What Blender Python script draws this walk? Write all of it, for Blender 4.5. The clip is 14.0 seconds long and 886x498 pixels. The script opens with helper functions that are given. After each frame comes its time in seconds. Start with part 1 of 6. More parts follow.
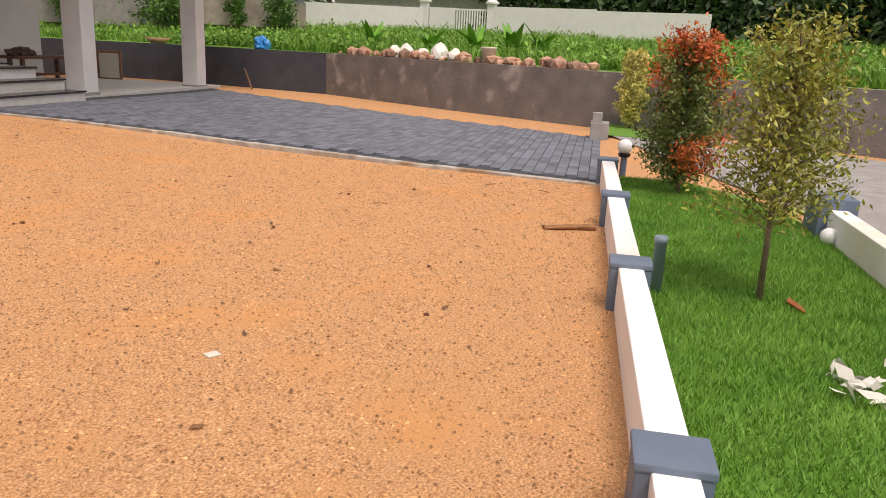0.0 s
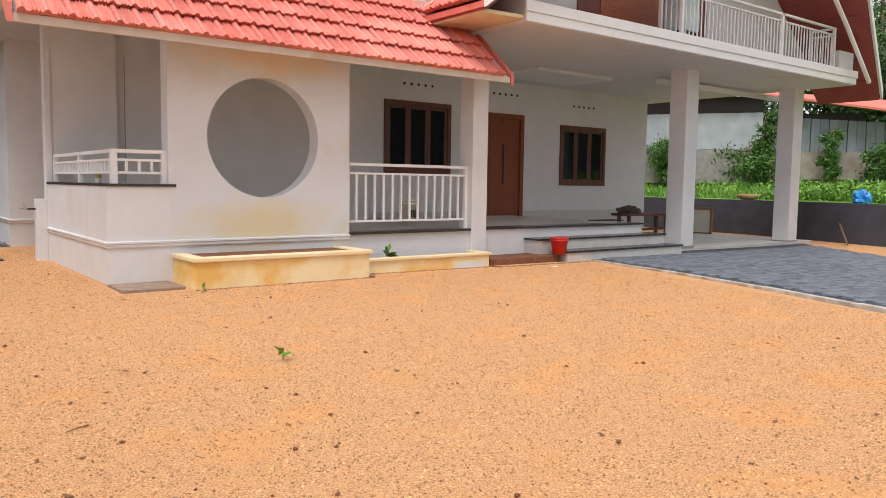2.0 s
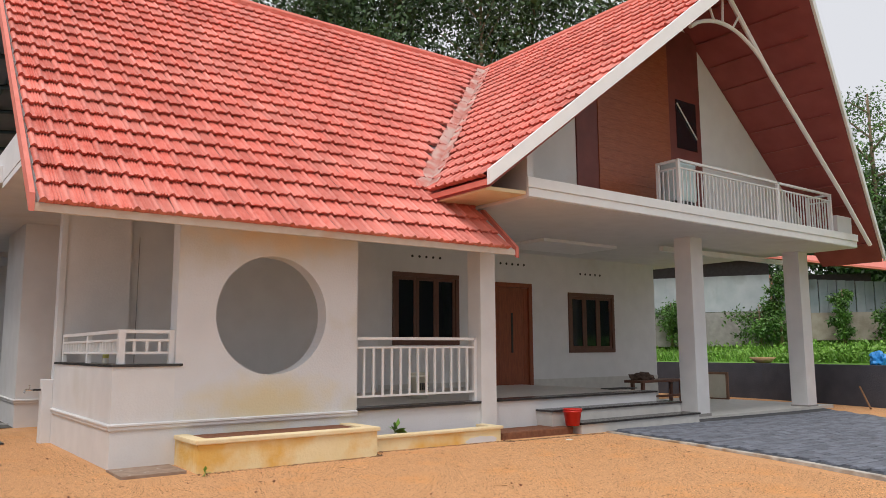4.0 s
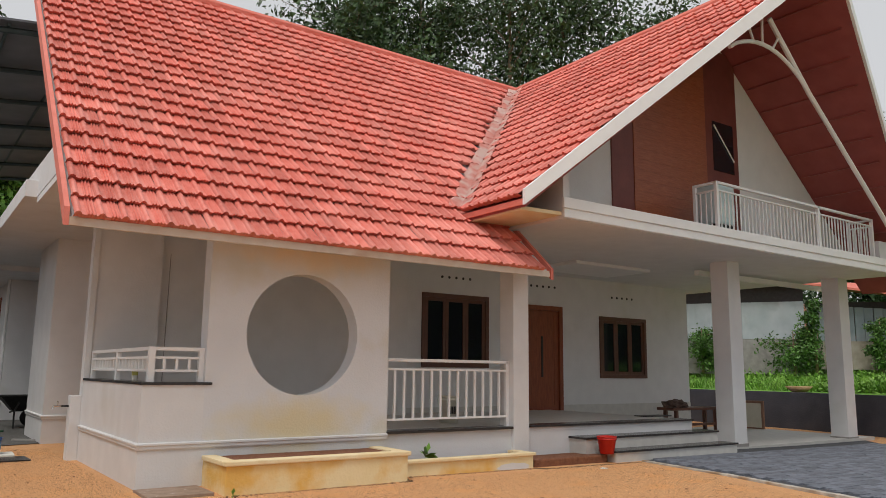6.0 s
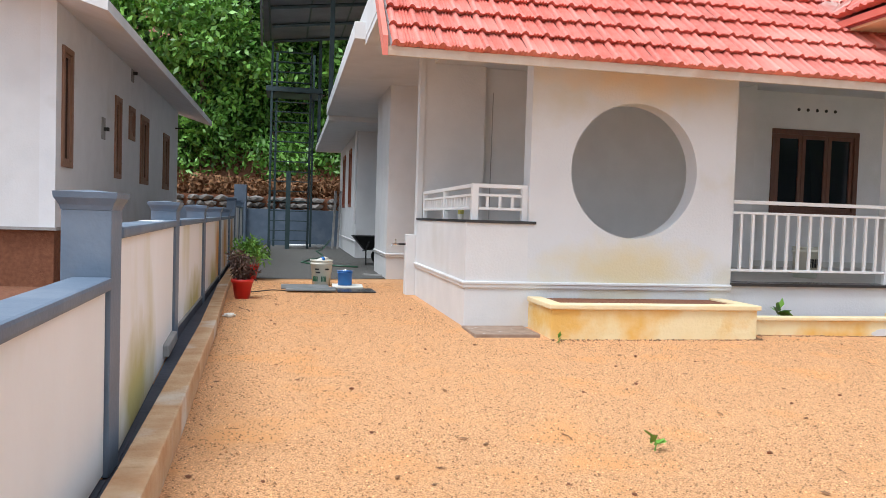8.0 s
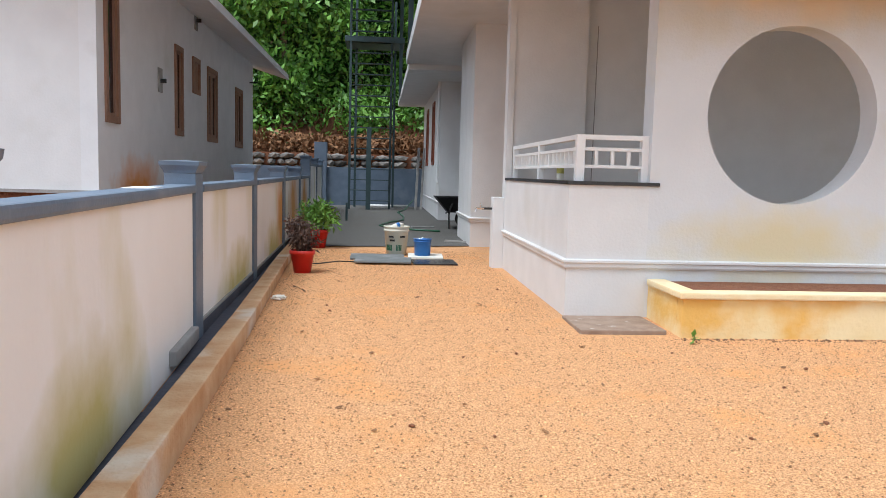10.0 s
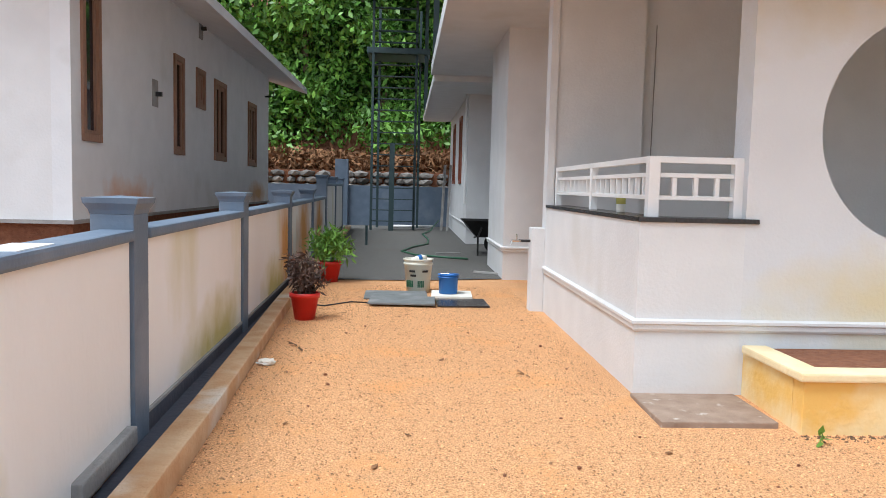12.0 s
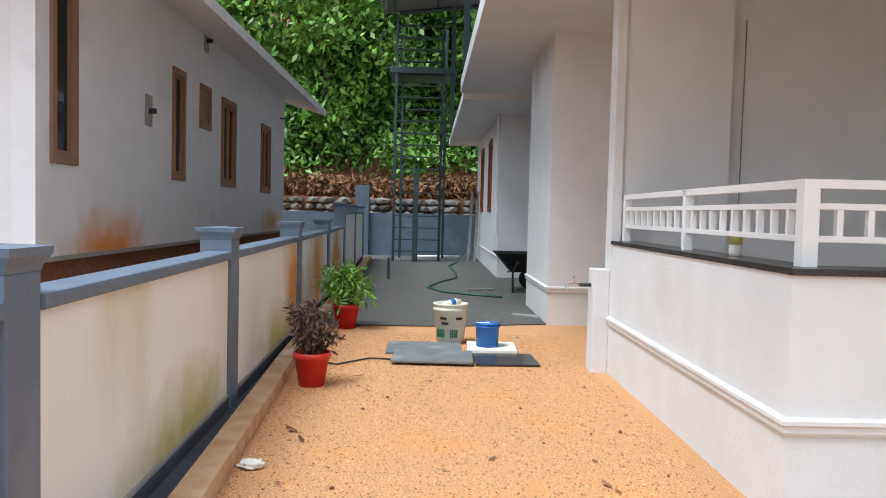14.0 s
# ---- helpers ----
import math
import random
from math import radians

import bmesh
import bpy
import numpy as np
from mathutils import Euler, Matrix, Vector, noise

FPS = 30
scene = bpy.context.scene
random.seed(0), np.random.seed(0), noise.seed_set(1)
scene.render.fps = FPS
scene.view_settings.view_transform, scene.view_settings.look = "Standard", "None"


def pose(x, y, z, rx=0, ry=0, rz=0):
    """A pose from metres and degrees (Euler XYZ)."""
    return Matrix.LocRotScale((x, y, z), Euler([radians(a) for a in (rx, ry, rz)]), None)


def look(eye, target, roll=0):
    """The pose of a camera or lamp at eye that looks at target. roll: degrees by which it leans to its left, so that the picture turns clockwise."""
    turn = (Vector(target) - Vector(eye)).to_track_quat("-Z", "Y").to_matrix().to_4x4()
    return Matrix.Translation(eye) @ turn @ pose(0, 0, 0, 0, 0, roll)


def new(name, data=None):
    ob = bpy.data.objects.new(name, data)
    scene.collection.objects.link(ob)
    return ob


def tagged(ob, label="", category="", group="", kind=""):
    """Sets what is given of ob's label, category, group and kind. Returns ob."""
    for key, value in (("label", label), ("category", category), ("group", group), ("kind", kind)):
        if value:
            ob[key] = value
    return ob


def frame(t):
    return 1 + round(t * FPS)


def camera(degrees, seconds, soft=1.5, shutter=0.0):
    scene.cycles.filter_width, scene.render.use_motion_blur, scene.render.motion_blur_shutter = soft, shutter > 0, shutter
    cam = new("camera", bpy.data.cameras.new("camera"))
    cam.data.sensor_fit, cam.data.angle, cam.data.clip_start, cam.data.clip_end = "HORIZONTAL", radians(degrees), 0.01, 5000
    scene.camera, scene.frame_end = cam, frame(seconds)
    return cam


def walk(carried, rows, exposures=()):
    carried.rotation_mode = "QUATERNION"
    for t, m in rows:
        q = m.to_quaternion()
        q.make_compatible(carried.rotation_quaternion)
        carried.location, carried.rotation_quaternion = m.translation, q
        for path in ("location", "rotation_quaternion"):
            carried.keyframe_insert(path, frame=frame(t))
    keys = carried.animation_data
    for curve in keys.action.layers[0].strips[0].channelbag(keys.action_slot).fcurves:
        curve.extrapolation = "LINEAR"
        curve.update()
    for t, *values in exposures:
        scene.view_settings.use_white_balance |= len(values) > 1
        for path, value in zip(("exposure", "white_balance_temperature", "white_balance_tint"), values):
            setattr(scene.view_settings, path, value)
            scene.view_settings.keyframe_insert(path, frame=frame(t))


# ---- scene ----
cam = camera(60.3, 14.0, soft=0.55)
PATH = [
    (0, (-1.904, -8.862, 1.111), (-0.005, -8.502, 0.597), 2.7),
    (0.5, (-1.948, -8.776, 1.124), (-0.187, -7.981, 0.608), 1.7),
    (1, (-1.978, -8.634, 1.114), (-0.44, -7.444, 0.647), 1.4),
    (1.5, (-2.12, -8.626, 1.118), (-0.813, -7.149, 0.784), 1.2),
    (2, (-2.158, -8.68, 1.145), (-0.937, -7.104, 0.975), 0.8),
    (2.5, (-2.143, -8.696, 1.178), (-0.944, -7.095, 1.183), 0.6),
    (3, (-2.127, -8.686, 1.215), (-0.933, -7.086, 1.339), 0.2),
    (3.5, (-2.124, -8.687, 1.235), (-0.932, -7.094, 1.439), -0.1),
    (5.8, (-2.085, -8.498, 1.239), (-0.925, -6.908, 1.591), 0.4),
    (6, (-2.11, -8.452, 1.244), (-0.974, -6.837, 1.562), 0.7),
    (6.5, (-2.139, -8.362, 1.217), (-1.124, -6.651, 1.422), 1.2),
    (7, (-2.072, -8.233, 1.157), (-1.269, -6.405, 1.267), 1.6),
    (7.5, (-1.869, -7.959, 1.152), (-1.292, -6.044, 1.164), 2.2),
    (8, (-1.765, -7.596, 1.099), (-1.371, -5.637, 1.02), 1.8),
    (8.5, (-1.725, -7.228, 1.13), (-1.452, -5.253, 0.976), 1.5),
    (8.7, (-1.707, -7.019, 1.104), (-1.468, -5.042, 0.919), 1.7),
    (11, (-1.42, -5.382, 1.192), (-1.266, -3.398, 0.994), 1.5),
    (11.5, (-1.44, -4.988, 1.231), (-1.305, -3.001, 1.041), 1.5),
    (12, (-1.426, -4.593, 1.25), (-1.328, -2.602, 1.089), 1.4),
    (12.5, (-1.427, -4.247, 1.254), (-1.353, -2.252, 1.122), 1.4),
    (13, (-1.482, -3.893, 1.296), (-1.41, -1.898, 1.183), 1.5),
    (13.5, (-1.494, -3.502, 1.284), (-1.424, -1.505, 1.181), 1.5),
    (14, (-1.518, -3.126, 1.292), (-1.477, -1.129, 1.198), 1.4),
]
EXPO = [(0, -0.05, 7400, 19), (0.5, -0.1, 7300, 16), (1, 0.06, 6950, 13), (1.5, 0.12, 6800, 13), (2, 0.15, 6650, 12), (2.5, 0.22, 6350, 10), (3, 0.32, 6100, 8), (3.5, 0.1, 6500, 11), (6, -0.4, 6750, 9), (6.5, 0.27, 6400, 9), (7.5, 0.41, 6050, 7), (8.5, 0.36, 5850, 6), (11, 0.44, 5950, 6), (14, 0.58, 5900, 5)]
walk(cam, [(t, look(eye, target, roll)) for t, eye, target, roll in PATH], EXPO)

# ---------- world, sun ----------
world = bpy.data.worlds.new("sky")
scene.world = world
world.use_nodes = True
wn = world.node_tree
sky = wn.nodes.new("ShaderNodeTexSky")
sky.sky_type = 'NISHITA'
sky.sun_disc = False
sky.sun_elevation = radians(62)
sky.sun_rotation = radians(235)
sky.air_density, sky.dust_density, sky.ozone_density = 1.0, 3.0, 1.0
cloud = wn.nodes.new("ShaderNodeMix")       # thin bright overcast over the clear sky
cloud.data_type = 'RGBA'
cloud.inputs[0].default_value = 0.85
cloud.inputs[7].default_value = (10.0, 10.25, 10.8, 1)
wn.links.new(sky.outputs[0], cloud.inputs[6])
wn.links.new(cloud.outputs[2], wn.nodes["Background"].inputs[0])
wn.nodes["Background"].inputs[1].default_value = 0.093
sun = new("sun", bpy.data.lights.new("sun", 'SUN'))
sun.data.energy, sun.data.angle, sun.data.color = 2.45, radians(24), (1.0, 0.98, 0.96)
sun.matrix_world = look((-5.8, -4.0, 13.3), (0, 0, 0))


# ---------- materials ----------
def pm(name, c1, c2, scale=4.0, rough=0.8, bump=0.3, bscale=60.0, metal=0.0, c3=None, s3=0.6, t3=0.62, rnd=0.0, spec=0.5, stretch=None):
    """Two-scale procedural paint: c1 to c2 by fine noise, patches of c3 by broad noise, fine bump."""
    m = bpy.data.materials.new(name)
    m.use_nodes = True
    nt = m.node_tree
    N, L = nt.nodes, nt.links
    bs = N["Principled BSDF"]
    geo = N.new("ShaderNodeNewGeometry")
    src = geo.outputs["Position"]
    if stretch:
        mp = N.new("ShaderNodeMapping")
        mp.inputs["Scale"].default_value = stretch
        L.new(src, mp.inputs["Vector"])
        src = mp.outputs[0]
    n1 = N.new("ShaderNodeTexNoise")
    n1.inputs["Scale"].default_value, n1.inputs["Detail"].default_value = scale, 6
    L.new(src, n1.inputs["Vector"])
    ramp = N.new("ShaderNodeValToRGB")
    ramp.color_ramp.elements[0].position, ramp.color_ramp.elements[1].position = 0.3, 0.7
    ramp.color_ramp.elements[0].color, ramp.color_ramp.elements[1].color = (*c1, 1), (*c2, 1)
    L.new(n1.outputs["Fac"], ramp.inputs["Fac"])
    col = ramp.outputs["Color"]
    if c3:
        n3 = N.new("ShaderNodeTexNoise")
        n3.inputs["Scale"].default_value, n3.inputs["Detail"].default_value = s3, 8
        L.new(src, n3.inputs["Vector"])
        r3 = N.new("ShaderNodeValToRGB")
        r3.color_ramp.elements[0].position, r3.color_ramp.elements[1].position = t3 - 0.07, t3 + 0.08
        L.new(n3.outputs["Fac"], r3.inputs["Fac"])
        mx = N.new("ShaderNodeMix")
        mx.data_type = 'RGBA'
        L.new(r3.outputs["Color"], mx.inputs[0])
        L.new(col, mx.inputs[6])
        mx.inputs[7].default_value = (*c3, 1)
        col = mx.outputs[2]
    if rnd:
        oi = N.new("ShaderNodeObjectInfo")
        ad = N.new("ShaderNodeMath")
        L.new(oi.outputs["Random"], ad.inputs[0])
        L.new(geo.outputs["Random Per Island"], ad.inputs[1])
        fr = N.new("ShaderNodeMath")
        fr.operation = 'FRACT'
        L.new(ad.outputs[0], fr.inputs[0])
        mr = N.new("ShaderNodeMapRange")
        mr.inputs[3].default_value, mr.inputs[4].default_value = 1 - rnd, 1 + rnd
        L.new(fr.outputs[0], mr.inputs[0])
        hs = N.new("ShaderNodeHueSaturation")
        L.new(mr.outputs[0], hs.inputs["Value"])
        L.new(col, hs.inputs["Color"])
        col = hs.outputs["Color"]
    L.new(col, bs.inputs["Base Color"])
    bs.inputs["Roughness"].default_value, bs.inputs["Metallic"].default_value = rough, metal
    bs.inputs["Specular IOR Level"].default_value = spec
    if bump:
        n2 = N.new("ShaderNodeTexNoise")
        n2.inputs["Scale"].default_value, n2.inputs["Detail"].default_value = bscale, 5
        L.new(src, n2.inputs["Vector"])
        bp = N.new("ShaderNodeBump")
        bp.inputs["Strength"].default_value, bp.inputs["Distance"].default_value = bump, 0.02
        L.new(n2.outputs["Fac"], bp.inputs["Height"])
        L.new(bp.outputs[0], bs.inputs["Normal"])
    return m


M_WHITE = pm("white_plaster", (0.655, 0.655, 0.66), (0.71, 0.71, 0.715), 3, 0.75, 0.15, 40, c3=(0.62, 0.61, 0.59), s3=0.9, t3=0.66)
M_STAIN_BOUNCE = pm("stained_bounce_tinted_white_plaster", (0.65, 0.66, 0.68), (0.69, 0.70, 0.72), 2.0, 0.8, 0.2, 40, c3=(0.62, 0.60, 0.54), s3=1.1, t3=0.62)
M_YELLOW = pm("yellowed_plaster", (0.80, 0.66, 0.36), (0.84, 0.72, 0.46), 3, 0.8, 0.3, 30, c3=(0.76, 0.46, 0.12), s3=1.6, t3=0.56)
M_CREAM = pm("cream_coping", (0.76, 0.60, 0.34), (0.80, 0.69, 0.46), 5, 0.8, 0.3, 30)
# the eave board's tan has the shade under the tiles mixed into its colour
M_EAVE = pm("shade_tan_eave_board", (0.58, 0.50, 0.42), (0.68, 0.62, 0.55), 5, 0.8, 0.2, 40, c3=(0.54, 0.40, 0.30), s3=1.5, t3=0.6)
M_TRIM = pm("white_trim_paint", (0.78, 0.78, 0.78), (0.82, 0.82, 0.82), 6, 0.5, 0.05, 60)
M_GRANITE = pm("dark_granite", (0.02, 0.018, 0.018), (0.05, 0.045, 0.045), 60, 0.25, 0.0)
M_TILE = pm("red_clay_tile", (0.59, 0.13, 0.095), (0.72, 0.235, 0.185), 14, 0.45, 0.3, 45, c3=(0.72, 0.25, 0.20), s3=1.2, t3=0.54, rnd=0.14, stretch=(1, 1, 1))
M_TILE_EDGE = pm("painted_red_verge", (0.66, 0.17, 0.12), (0.74, 0.22, 0.17), 6, 0.6, 0.2, 50)
M_MORTAR = pm("valley_mortar", (0.78, 0.30, 0.24), (0.84, 0.46, 0.40), 9, 0.85, 0.6, 30, c3=(0.86, 0.66, 0.60), s3=3.0, t3=0.5)
M_WOOD = pm("teak_wood", (0.19, 0.045, 0.02), (0.28, 0.075, 0.032), 6, 0.4, 0.15, 30, stretch=(8, 8, 0.8))
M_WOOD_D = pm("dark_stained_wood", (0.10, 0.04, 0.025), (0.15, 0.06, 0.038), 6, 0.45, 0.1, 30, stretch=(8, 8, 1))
M_WOOD_L = pm("weathered_window_wood", (0.22, 0.11, 0.07), (0.30, 0.17, 0.11), 6, 0.6, 0.2, 30, stretch=(8, 8, 1))
M_CLAD = pm("timber_cladding", (0.25, 0.062, 0.024), (0.36, 0.11, 0.045), 5, 0.4, 0.2, 20, stretch=(1, 4, 8))
M_MAROON = pm("maroon_panel", (0.15, 0.035, 0.03), (0.19, 0.05, 0.04), 4, 0.5, 0.1, 30)
M_SOFFIT = pm("maroon_boarded_soffit", (0.26, 0.055, 0.05), (0.32, 0.075, 0.065), 3, 0.55, 0.1, 30)
M_SAND = pm("orange_laterite_gravel", (0.46, 0.19, 0.07), (1.0, 0.59, 0.295), 110, 0.95, 1.0, 120, c3=(0.80, 0.39, 0.15), s3=1.6, t3=0.6)
M_GRAVEL = pm("dark_grey_gravel", (0.07, 0.068, 0.062), (0.16, 0.155, 0.145), 50, 0.95, 0.9, 80, c3=(0.11, 0.10, 0.085), s3=0.8)
M_PAVER = pm("slate_blue_paver", (0.115, 0.128, 0.16), (0.18, 0.195, 0.23), 40, 0.7, 0.4, 80, rnd=0.28)
M_JOINT = pm("paver_joint", (0.045, 0.048, 0.055), (0.075, 0.078, 0.085), 30, 0.9, 0.3, 60)
M_BLUE = pm("slate_blue_paint", (0.105, 0.145, 0.205), (0.14, 0.185, 0.25), 4, 0.55, 0.15, 40, c3=(0.19, 0.23, 0.29), s3=1.5, t3=0.62)
M_BWALL = pm("weathered_boundary_plaster", (0.83, 0.84, 0.85), (0.78, 0.78, 0.775), 1.4, 0.85, 0.25, 30, c3=(0.66, 0.64, 0.50), s3=1.0, t3=0.64, stretch=(1, 1, 0.5))
M_KERB = pm("sandy_concrete_kerb", (0.46, 0.26, 0.125), (0.58, 0.40, 0.24), 6, 0.9, 0.5, 40, c3=(0.62, 0.55, 0.46), s3=2)
M_CONC = pm("grey_concrete", (0.26, 0.25, 0.245), (0.36, 0.35, 0.335), 5, 0.9, 0.4, 40, c3=(0.28, 0.26, 0.24), s3=0.8)
M_PALE = pm("pale_mortar", (0.30, 0.28, 0.25), (0.62, 0.58, 0.52), 7, 0.9, 0.5, 40, c3=(0.34, 0.24, 0.15), s3=3.0, t3=0.56)
M_BUSH = pm("bush_leaf", (0.04, 0.11, 0.02), (0.10, 0.22, 0.04), 1.2, 0.5, 0, rnd=0.5)
M_RETAIN = pm("mottled_grey_plaster", (0.15, 0.143, 0.143), (0.24, 0.225, 0.215), 2.5, 0.9, 0.6, 25, c3=(0.42, 0.39, 0.37), s3=2.2, t3=0.645)
M_RETAIN_B = pm("bluish_grey_plaster", (0.055, 0.06, 0.08), (0.08, 0.085, 0.11), 2.5, 0.9, 0.4, 25)
M_RUBBLE = pm("rubble_stone", (0.30, 0.14, 0.08), (0.50, 0.33, 0.24), 6, 0.9, 0.6, 25, rnd=0.5)
M_STONE = pm("dark_field_stone", (0.10, 0.095, 0.09), (0.22, 0.20, 0.18), 5, 0.9, 0.6, 25, rnd=0.35)
M_GRASS = pm("grass_blade", (0.08, 0.26, 0.02), (0.17, 0.40, 0.045), 3, 0.6, 0, rnd=0.35)
M_TURF = pm("short_lawn_blade", (0.085, 0.25, 0.02), (0.18, 0.37, 0.045), 3, 0.6, 0, rnd=0.3)
M_PIPE = pm("grey_blue_pipe", (0.20, 0.28, 0.34), (0.27, 0.35, 0.41), 6, 0.4, 0.05, 40)
M_LAWN = pm("lawn_soil_and_turf", (0.09, 0.24, 0.022), (0.15, 0.32, 0.04), 18, 0.9, 0.8, 60, c3=(0.20, 0.14, 0.06), s3=1.2, t3=0.68)
M_FIELD = pm("field_turf", (0.08, 0.22, 0.02), (0.16, 0.34, 0.04), 3, 0.95, 0.9, 12, c3=(0.16, 0.13, 0.06), s3=0.3, t3=0.64)
M_LEAF = pm("forest_leaf", (0.055, 0.16, 0.02), (0.20, 0.40, 0.06), 1.2, 0.5, 0, rnd=0.5)
M_LEAF_D = pm("dark_canopy_leaf", (0.025, 0.06, 0.02), (0.06, 0.115, 0.035), 1.2, 0.5, 0, rnd=0.5)
M_LEAF_G = pm("dark_shrub_leaf", (0.06, 0.10, 0.02), (0.15, 0.20, 0.04), 6, 0.45, 0, rnd=0.4)
M_LEAF_R = pm("red_young_leaf", (0.46, 0.07, 0.018), (0.56, 0.17, 0.035), 6, 0.5, 0, rnd=0.4)
M_LEAF_O = pm("olive_shrub_leaf", (0.16, 0.21, 0.03), (0.38, 0.36, 0.06), 6, 0.45, 0, rnd=0.4)
M_LEAF_Y = pm("golden_shrub_leaf", (0.46, 0.44, 0.07), (0.72, 0.66, 0.24), 6, 0.5, 0, rnd=0.35)
M_BARK = pm("bark", (0.14, 0.10, 0.065), (0.27, 0.20, 0.13), 8, 0.9, 0.6, 30)
M_STEEL = pm("dark_green_steel", (0.025, 0.05, 0.055), (0.04, 0.07, 0.075), 5, 0.5, 0.1, 40)
M_SHEET = pm("grey_roof_sheet", (0.10, 0.11, 0.13), (0.15, 0.16, 0.18), 2, 0.5, 0.1, 30)
M_PORCHTILE = pm("pale_porch_tile", (0.50, 0.49, 0.47), (0.58, 0.57, 0.54), 6, 0.45, 0.1, 40)
M_REDPL = pm("red_plastic", (0.55, 0.015, 0.012), (0.62, 0.03, 0.02), 6, 0.4, 0.05, 40)
M_BLUEPL = pm("blue_plastic", (0.015, 0.12, 0.42), (0.03, 0.17, 0.5), 6, 0.4, 0.05, 40)
M_CREAMPL = pm("cream_plastic", (0.62, 0.60, 0.50), (0.70, 0.68, 0.58), 6, 0.45, 0.05, 40)
M_SLATE = pm("grey_slate_slab", (0.13, 0.145, 0.15), (0.20, 0.215, 0.22), 8, 0.7, 0.3, 40, c3=(0.28, 0.28, 0.28), s3=3)
M_BLACK = pm("black_plastic", (0.012, 0.012, 0.012), (0.025, 0.025, 0.025), 10, 0.5, 0.1, 40)
M_CHROME = pm("chrome", (0.6, 0.6, 0.6), (0.7, 0.7, 0.7), 10, 0.2, 0, metal=1.0)
M_HOSE = pm("green_hose", (0.02, 0.09, 0.05), (0.04, 0.13, 0.07), 10, 0.4, 0.05, 40)
M_SOIL = pm("brown_soil", (0.16, 0.06, 0.03), (0.24, 0.10, 0.05), 20, 0.95, 0.8, 50)
M_DRY = pm("dry_leaf", (0.16, 0.075, 0.03), (0.28, 0.14, 0.06), 15, 0.8, 0.2, 60, rnd=0.4)
M_PAPER = pm("white_paper", (0.72, 0.70, 0.62), (0.8, 0.78, 0.72), 10, 0.8, 0.2, 40)
M_BLUEBAG = pm("bright_blue_tarp", (0.02, 0.25, 0.70), (0.05, 0.35, 0.8), 8, 0.4, 0.4, 20)
M_PALEBLUE = pm("pale_blue_wrap", (0.52, 0.66, 0.68), (0.62, 0.74, 0.76), 8, 0.35, 0.4, 15)
M_SLABBR = pm("dusty_brown_stone", (0.24, 0.165, 0.12), (0.34, 0.25, 0.19), 8, 0.9, 0.4, 40, c3=(0.62, 0.58, 0.52), s3=13, t3=0.70)
M_WEED = pm("yellow_green_weed", (0.09, 0.24, 0.025), (0.21, 0.38, 0.055), 3, 0.6, 0, rnd=0.4)
M_SHEETL = pm("pale_zinc_sheet", (0.36, 0.42, 0.45), (0.46, 0.51, 0.54), 2, 0.5, 0.1, 30, c3=(0.30, 0.33, 0.33), s3=0.7)
M_SHEETD = pm("weathered_zinc_sheet", (0.17, 0.22, 0.24), (0.25, 0.29, 0.31), 2, 0.5, 0.1, 30, c3=(0.13, 0.15, 0.15), s3=0.7)
M_BLOCK = pm("pale_block_masonry", (0.30, 0.26, 0.21), (0.44, 0.40, 0.34), 3, 0.9, 0.5, 20, rnd=0.2)
M_GLOBE = pm("opal_glass", (0.82, 0.82, 0.82), (0.86, 0.86, 0.86), 3, 0.15, 0)
M_DRIED = pm("withered_brown_foliage", (0.07, 0.04, 0.035), (0.14, 0.085, 0.06), 10, 0.8, 0, rnd=0.3)
M_POTLEAF = pm("bright_pot_leaf", (0.10, 0.24, 0.03), (0.20, 0.36, 0.06), 10, 0.5, 0, rnd=0.3)
def tint_patch(m, centre, radii, colour):
    """Adds a tint (rust, stain or bounced light) with a ragged outline round one spot of a material."""
    N, L = m.node_tree.nodes, m.node_tree.links
    bs = N["Principled BSDF"]
    old = bs.inputs["Base Color"].links[0].from_socket
    geo, mp, ns = N.new("ShaderNodeNewGeometry"), N.new("ShaderNodeMapping"), N.new("ShaderNodeTexNoise")
    mp.vector_type = 'TEXTURE'
    mp.inputs["Location"].default_value, mp.inputs["Scale"].default_value = centre, radii
    ns.inputs["Scale"].default_value, ns.inputs["Detail"].default_value = 3.0, 8
    ln, ad, rp, mx = N.new("ShaderNodeVectorMath"), N.new("ShaderNodeMath"), N.new("ShaderNodeMapRange"), N.new("ShaderNodeMix")
    ln.operation = 'LENGTH'
    mx.data_type = 'RGBA'
    L.new(geo.outputs["Position"], mp.inputs["Vector"])
    L.new(geo.outputs["Position"], ns.inputs["Vector"])
    L.new(mp.outputs[0], ln.inputs[0])
    L.new(ln.outputs["Value"], ad.inputs[0])
    L.new(ns.outputs["Fac"], ad.inputs[1])
    rp.inputs[1].default_value, rp.inputs[2].default_value, rp.inputs[3].default_value, rp.inputs[4].default_value = 0.72, 1.5, 0.95, 0.0
    L.new(ad.outputs[0], rp.inputs[0])
    L.new(rp.outputs[0], mx.inputs[0])
    L.new(old, mx.inputs[6])
    mx.inputs[7].default_value = (*colour, 1)
    L.new(mx.outputs[2], bs.inputs["Base Color"])
    return m


